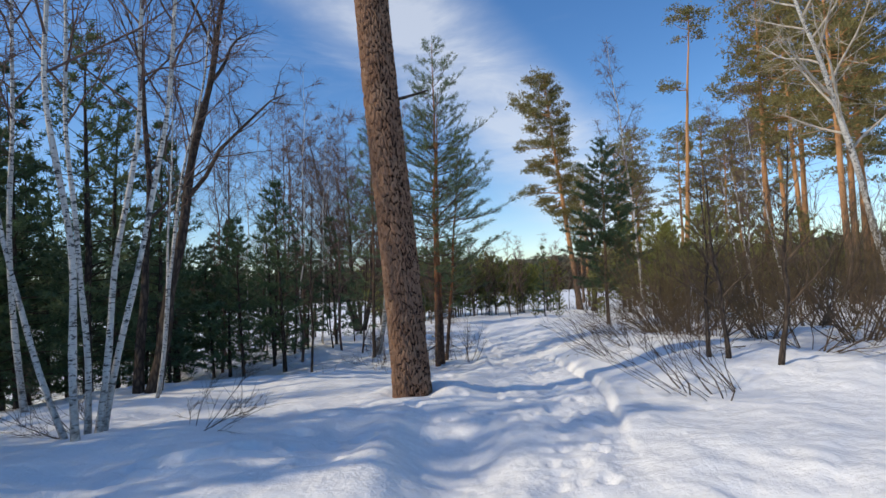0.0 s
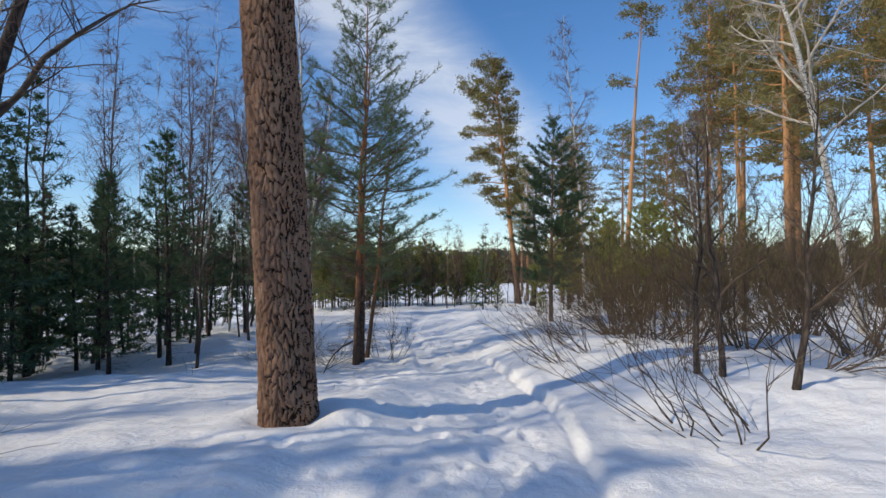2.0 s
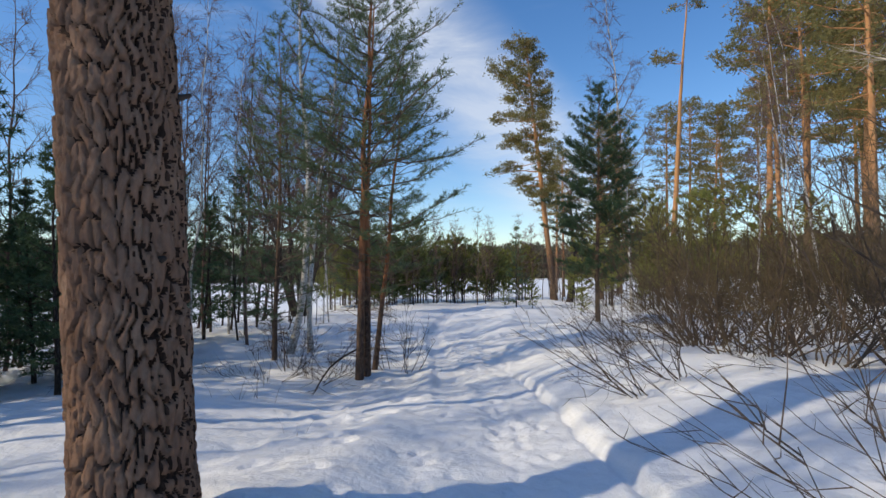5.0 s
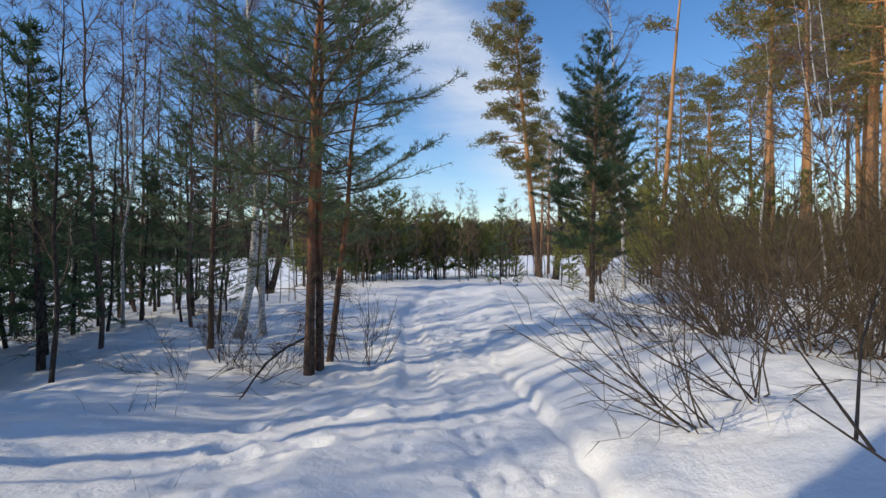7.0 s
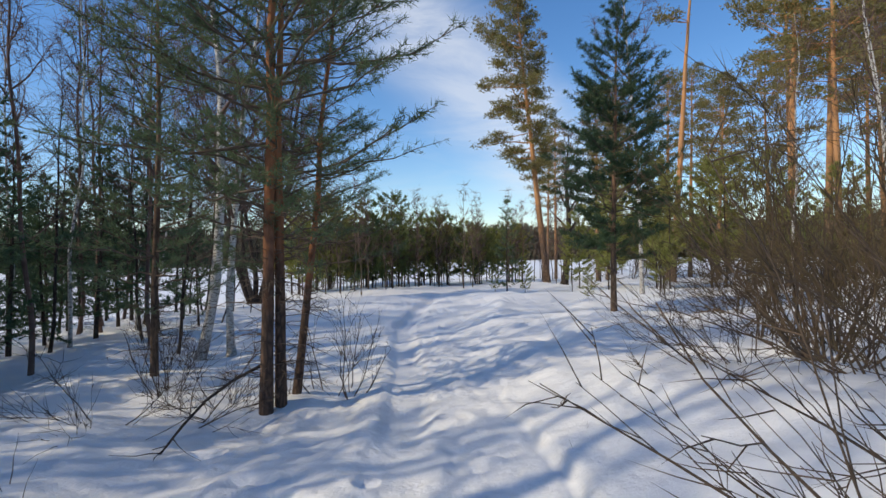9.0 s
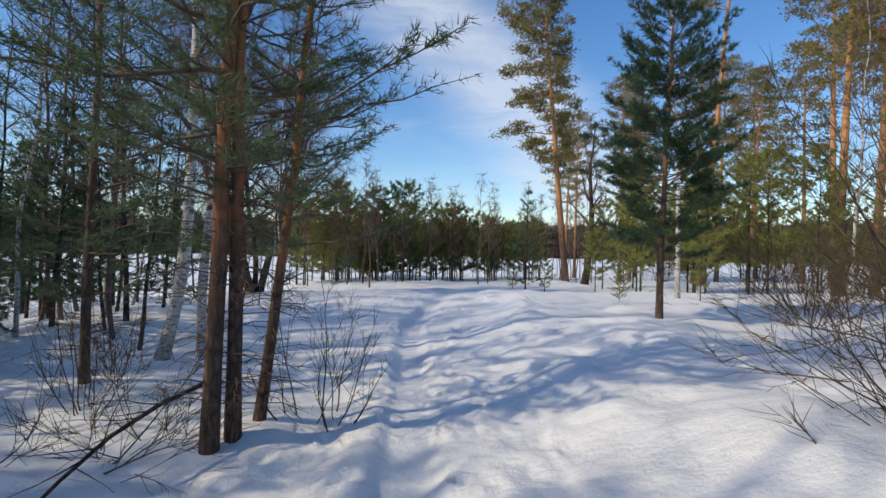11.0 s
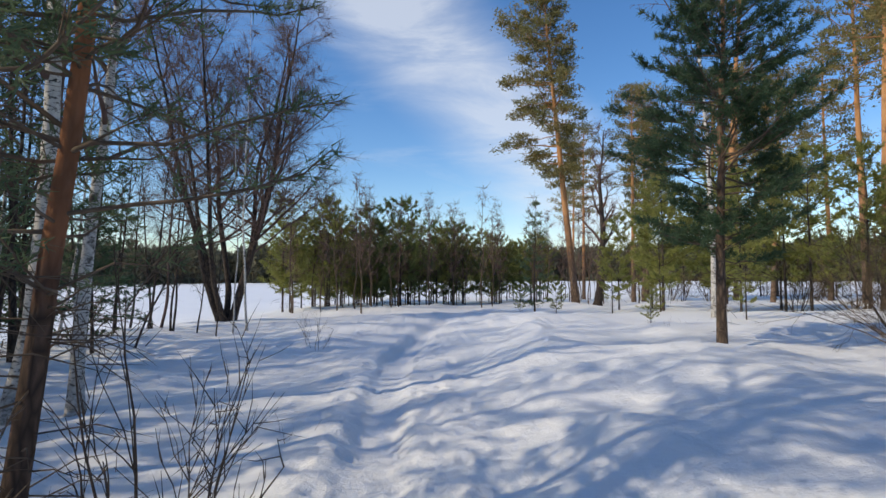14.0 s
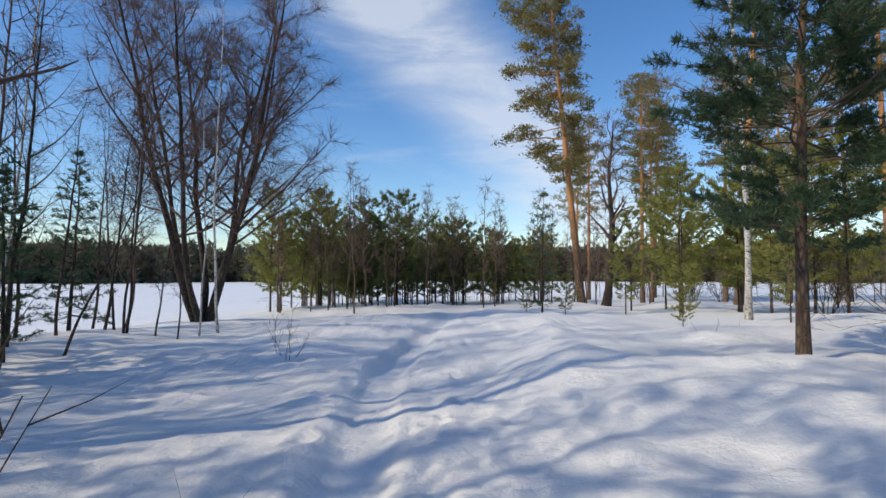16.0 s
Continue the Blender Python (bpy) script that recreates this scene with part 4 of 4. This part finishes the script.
for x, y, s in ((14.6, 41.6, 1.15), (16.8, 40.5, 1.0), (13.4, 44.5, 0.9), (18.5, 43.0, 1.2), (12.0, 30.5, 0.45), (16.0, 46.0, 1.1), (12.9, 38.2, 0.8), (13.9, 40.0, 1.1), (16.0, 38.4, 1.2), (17.6, 41.2, 1.1), (19.6, 39.4, 1.3), (15.4, 36.2, 1.0), (18.6, 36.4, 1.2), (21.2, 42.0, 1.3), (20.8, 36.0, 1.2), (22.5, 33.0, 1.0), (11.9, 41.5, 0.6)):
    stand("row0", rowtrees[0], x, y, g.uniform(0, 360), s, "bushy yellow-green young pine in snow", "tree", "young pines on the far side")

for k in range(84):
    x, y = g.uniform(16, 62), g.uniform(22, 82)
    if x < max(16 + (y - 30) * 0.05, 46 - y * 0.9) or abs(x - 0.47 * y) < 1.2:
        continue
    pick = g.random()
    if pick < 0.55:
        stand("row_birch", None, x, y, g.uniform(0, 360), g.uniform(0.6, 1.2), "slender bare sapling in the far wood", "tree", "undergrowth of the far wood")
    else:
        i = 0 if pick < 0.85 else 1
        stand("row%d" % i, rowtrees[i], x, y, g.uniform(0, 360), g.uniform(0.6, 1.5), "yellow-green young pine in the far wood", "tree", "undergrowth of the far wood")
for k in range(46):
    x, y = g.uniform(17, 46), g.uniform(14, 70)
    stand("far_bush", lambda: shrub("willow_shrub", 97, 9, 3.0, 0.02, 0.6, 4, TWIG_OLD, TWIG_BROWN, 0.6, 0.010, 0), x, y, g.uniform(0, 360), g.uniform(0.8, 1.2),
          "brown leafless shrub in the far wood", "shrub", "undergrowth of the far wood")

# ---------------------------------------------------------------- tall pines
tall = [
    lambda: old_pine("tall_pine", 81, 24.0, 0.24, 0.52, 3.5, PINE_TALL, NEEDLE_BRONZE),
    lambda: old_pine("tall_pine", 82, 21.0, 0.21, 0.44, 3.1, PINE_TALL, NEEDLE_BRONZE)]
PINES = "tall orange-stemmed pines of the far wood"
stand("lone_pine", lambda: old_pine("tall_pine", 83, 25.6, 0.30, 0.36, 3.6, PINE_TALL, NEEDLE_BRONZE, (-2.4, 0), 96, 0.35, 34, blade=(0.24, 0.072)),
      14.5, 56.5, 0, 1, "tall broad-crowned pine with an orange stem beyond the trail", "tree")
stand("bare_neighbour", lambda: bare_tree("alder_tree", 84, 12.0, 0.30, 0.3, 14, 3.4, DARK_BARK, TWIG_BIRCH, droop=0.0, twigs_each=8, twig_r=0.012, twig_len=0.8, lean=(0.5, 0), wig=0.15),
      14.13, 50.4, 0, 1, "dark bare tree with crooked limbs beside a tall pine", "tree")
stand("thin_top", lambda: old_pine("tall_pine", 85, 29.2, 0.27, 0.90, 2.4, PINE_TALL, NEEDLE_BRONZE, (2.6, 0), 16, 0.0, 22, spur=(0.72, 3.1, 2.5)),
      23.3, 51.0, 0, 1, "very tall slender pine with a small tufted top", "tree")
for k, (x, y, s) in enumerate(((23.4, 38, 1.0), (25.0, 36.3, 1.05), (28.6, 41.5, 1.1), (27.8, 35.5, 1.15), (31.0, 38.5, 1.1), (35.5, 44, 1.1), (33.0, 50, 1.1), (38, 36, 1.1),
                               (19.0, 56, 0.72), (21.5, 60, 0.78), (26.0, 57, 0.8), (29.0, 54, 0.85), (17.5, 64, 0.7), (24.5, 66, 0.8), (31.0, 62, 0.9), (36.0, 57, 1.0), (41.0, 50, 1.05),
                               (30.0, 30, 1.0), (34.0, 27, 1.1), (37.0, 31, 1.0), (43.0, 41, 1.1), (46.0, 33, 1.0), (40.0, 22, 1.1), (33.0, 19, 1.0), (47.0, 58, 1.1), (39.0, 68, 1.1),
                               (28.0, 74, 1.0), (20.0, 76, 0.85), (53.0, 46, 1.1), (30.0, 8, 1.0), (38.0, 10, 1.1), (22.0, 28.5, 0.95), (27.0, 22.0, 1.0), (36.0, 16.0, 1.05), (45.0, 26.0, 1.1), (50.0, 36.0, 1.1), (42.0, 31.0, 1.0), (33.0, 34.0, 1.0))):
    stand("tall%d" % (k % 2), tall[k % 2], x, y, g.uniform(0, 360), s, "tall pine with an orange upper stem and high crown", "tree", PINES, (g.uniform(-1.5, 1.5), g.uniform(-1, 3)))

# ---------------------------------------------------------------- shrubs
bushes = [
    lambda: shrub("willow_shrub", 91, 18, 2.7, 0.014, 0.95, 7, TWIG_OLD, TWIG_BROWN, 0.42, 0.0035, 5),
    lambda: shrub("willow_shrub", 92, 17, 2.3, 0.012, 1.1, 6, TWIG_OLD, TWIG_BROWN, 0.40, 0.0035, 7),
    lambda: shrub("willow_shrub", 93, 19, 3.4, 0.017, 0.75, 7, TWIG_OLD, TWIG_BROWN, 0.45, 0.0038, 2)]
THICKET = "brown leafless shrubs of the thicket"
spots = [(5.3, 12.5, 1), (5.7, 11.5, 0), (5.6, 13.5, 1), (5.9, 12.6, 0), (6.0, 14.8, 0), (6.7, 11.2, 2), (7.2, 13.6, 0), (6.6, 15.6, 2), (8.3, 12.2, 2), (8.6, 14.9, 0), (7.7, 16.6, 2),
         (9.6, 17.6, 2), (9.9, 13.6, 2), (6.6, 9.4, 1), (7.9, 9.9, 2), (9.2, 10.6, 0), (10.6, 11.6, 2), (8.9, 8.2, 1), (10.5, 9.0, 2), (11.6, 15.4, 2), (12.6, 12.6, 2), (11.4, 18.4, 0), (13.4, 17.2, 2),
         (10.2, 22.8, 1), (11.6, 24.6, 0), (12.8, 21.6, 2), (14.6, 24.4, 2), (16.4, 21.0, 2), (15.0, 28.0, 0), (17.5, 26.0, 2), (13.2, 9.8, 2), (14.8, 14.4, 2), (12.2, 6.4, 1), (7.2, 17.9, 0), (19.0, 30.0, 2), (20.5, 25.5, 2), (18.2, 34.0, 2)]
for x, y, i in spots:
    stand("bush%d" % i, bushes[i], x + g.uniform(-0.15, 0.15), y + g.uniform(-0.15, 0.15), g.uniform(0, 360), g.uniform(0.9, 1.1), "brown leafless shrub with many fanning stems in snow", "shrub", THICKET)
HANG = "low leafless shrub whose stems hang over towards the trail"
for x, y, turn, size in ((3.42, 7.5, 0, 0.95), (3.66, 7.08, 10, 1.0), (4.05, 7.35, -25, 0.85), (4.75, 14.8, -20, 0.75)):
    stand("front_bush", lambda: shrub("willow_shrub", 94, 8, 1.75, 0.009, 1.15, 2, TWIG_OLD, TWIG_OLD, 0.30, 0.003, 0, (3, 7), math.pi), x, y, turn, size, HANG, "shrub", THICKET)
for x, y, turn, size in ((3.5, 11.2, 0, 1.0), (4.0, 11.45, 20, 1.0), (5.2, 15.0, 5, 0.9)):
    stand("hanging_bush", lambda: shrub("willow_shrub", 102, 9, 1.75, 0.010, 1.15, 2, TWIG_OLD, TWIG_OLD, 0.30, 0.003, 0, (3, 7), math.pi), x, y, turn, size, HANG, "shrub", THICKET)
for x, y, s, t in ((5.0, 8.05, 1.0, (0, 6)), (4.6, 8.75, 0.95, (0, -3)), (4.35, 8.85, 0.9, (0, 3))):
    stand("sapling", lambda: bare_tree("sapling", 95, 3.6, 0.046, 0.2, 12, 1.1, DARK_BARK, TWIG_OLD, droop=0.0, twigs_each=6, wig=0.14, up=1.0, twig_r=0.0035, twig_len=0.4), x, y, g.uniform(0, 360), s,
          "crooked bare sapling with dark stem among shrubs", "tree", "saplings in the thicket", t)
for x, y, s in ((0.48, 17.46, 1.1), (0.74, 17.55, 1.05), (-0.2, 25.8, 0.62)):
    stand("path_shrub", lambda: shrub("leafless_shrub", 99, 5, 1.55, 0.012, 0.5, 2, TWIG_DARK, TWIG_DARK, 0.28, 0.0035, 0), x, y, g.uniform(0, 360), s,
          "small dark leafless shrub poking out of snow", "shrub", "small shrubs beside the trail")
for x, y, s in ((-1.9, 17.6, 0.7), (-2.6, 19.3, 0.7)):
    stand("trail_shrub", lambda: shrub("leafless_shrub", 96, 9, 1.4, 0.009, 0.62, 5, TWIG_DARK, TWIG_DARK, 0.25, 0.0035, 0), x, y, g.uniform(0, 360), s,
          "small dark leafless shrub poking out of snow", "shrub", "small shrubs beside the trail")

for x, y, turn, size in ((-1.15, 16.3, 0, 1.0), (-0.75, 16.75, 120, 0.8), (-2.0, 16.2, 230, 0.9)):
    stand("brushwood", lambda: shrub("dead_branch", 98, 7, 1.5, 0.010, 1.3, 4, TWIG_DARK, TWIG_DARK, 0.35, 0.0035, 9), x, y, turn, size,
          "dead dark branch lying low over the snow", "branch", "dead branches under the slim pines")

for x, y, turn, size in ((-2.95, 6.15, 0, 0.7), (-4.3, 6.4, 140, 0.7)):
    stand("brushwood", None, x, y, turn, size, "dead dark branch lying low over the snow", "branch", "dead twigs at the foot of the birches")
for x, y, turn, size in ((0.7, 19.9, 0, 0.65), (-1.8, 13.7, 70, 1.4), (-1.5, 13.9, 200, 1.5), (7.6, 26.5, 130, 1.1), (-0.4, 11.2, 20, 0.7), (9.4, 29.0, 250, 1.0), (2.9, 13.6, 300, 0.7), (-2.9, 12.4, 10, 1.2)):
    stand("dry_stalk", lambda: shrub("dry_stalk", 100, 4, 0.42, 0.004, 0.5, 2, TWIG_OLD, TWIG_OLD, 0.12, 0.0022, 0, (0, 1)), x, y, turn, size,
          "thin dry brown stalk poking out of snow", "stalk", "dry stalks in the snow")


def broken_branch():
    """A broken pine branch that hangs from the stem to the snow, forked at its end."""
    g = np.random.default_rng(101)
    top = new("broken_branch")
    p = np.array([(0, 0, 0.62), (-0.25, -0.35, 0.52), (-0.42, -0.8, 0.40), (-0.52, -1.25, 0.24), (-0.60, -1.7, 0.05)])
    geo = Geo()
    geo.tube(p, [0.022, 0.020, 0.018, 0.015, 0.010], 7)
    part("limb", geo, DARK_BARK, top)
    for k in range(15):
        w = 0.25 + 0.75 * k / 14
        q = np.array([np.interp(w, np.linspace(0, 1, 5), p[:, c]) for c in range(3)])
        d = unit(np.array([g.normal() * 0.7 - 0.25, -0.7 + g.normal() * 0.4, g.normal() * 0.2]))
        one = Geo()
        line = limb_path(g, q, d, g.uniform(0.35, 0.85), 5, 0.0, 0.12)
        line[:, 2] = np.maximum(line[:, 2], 0.03)
        one.tube(line, 0.006 * np.linspace(1, 0.35, 5), 4)
        part("twig", one, DARK_BARK, top)
    top.matrix_basis = pose(-0.36, 16.8, rise(-0.6, 16.2))
    return tagged(top, "broken dark branch hanging from a pine stem onto snow", "branch")


broken_branch()


# ---------------------------------------------------------------- far woods all round the fields
def far_woods():
    g = np.random.default_rng(12)
    geo, wood = Geo(), Geo()
    C, D = [], []
    for k in range(2300):
        ahead = k < 1500
        a = g.uniform(-1.0, 0.9) if ahead else g.uniform(0.9, 5.28)
        R = g.uniform(190, 250)
        x, y = R * math.sin(a), 20 + R * math.cos(a)
        h = g.uniform(8, 14)
        z = rise(x, y)
        wood.tube([(x, y, z - 0.5), (x, y, z + h * 0.6), (x, y, z + h)], [0.3, 0.2, 0.05], 3)
        m = 90 if ahead else 30
        f = g.uniform(0.0, 1, m) ** 0.9
        w = (1.02 - f ** 2) * h * 0.2 + 0.6
        t = g.uniform(0, 6.283, m)
        rr = w * np.sqrt(g.uniform(0.05, 1, m))
        C.append(np.stack([x + rr * np.cos(t), y + rr * np.sin(t), z + f * h], 1))
        D.append(np.stack([np.cos(t), np.sin(t), 0.3 + 0 * t], 1))
    geo.needles(np.concatenate(C), np.concatenate(D), g, 2, 2.2, 0.8)
    top = tagged(new("far_woods"), "dark distant pine wood beyond the snowy field", "wood", kind="stuff")
    part("crown", geo, NEEDLE_FAR_HAZE, top, smooth=False)
    part("trunk", wood, DARK_BARK, top)


far_woods()
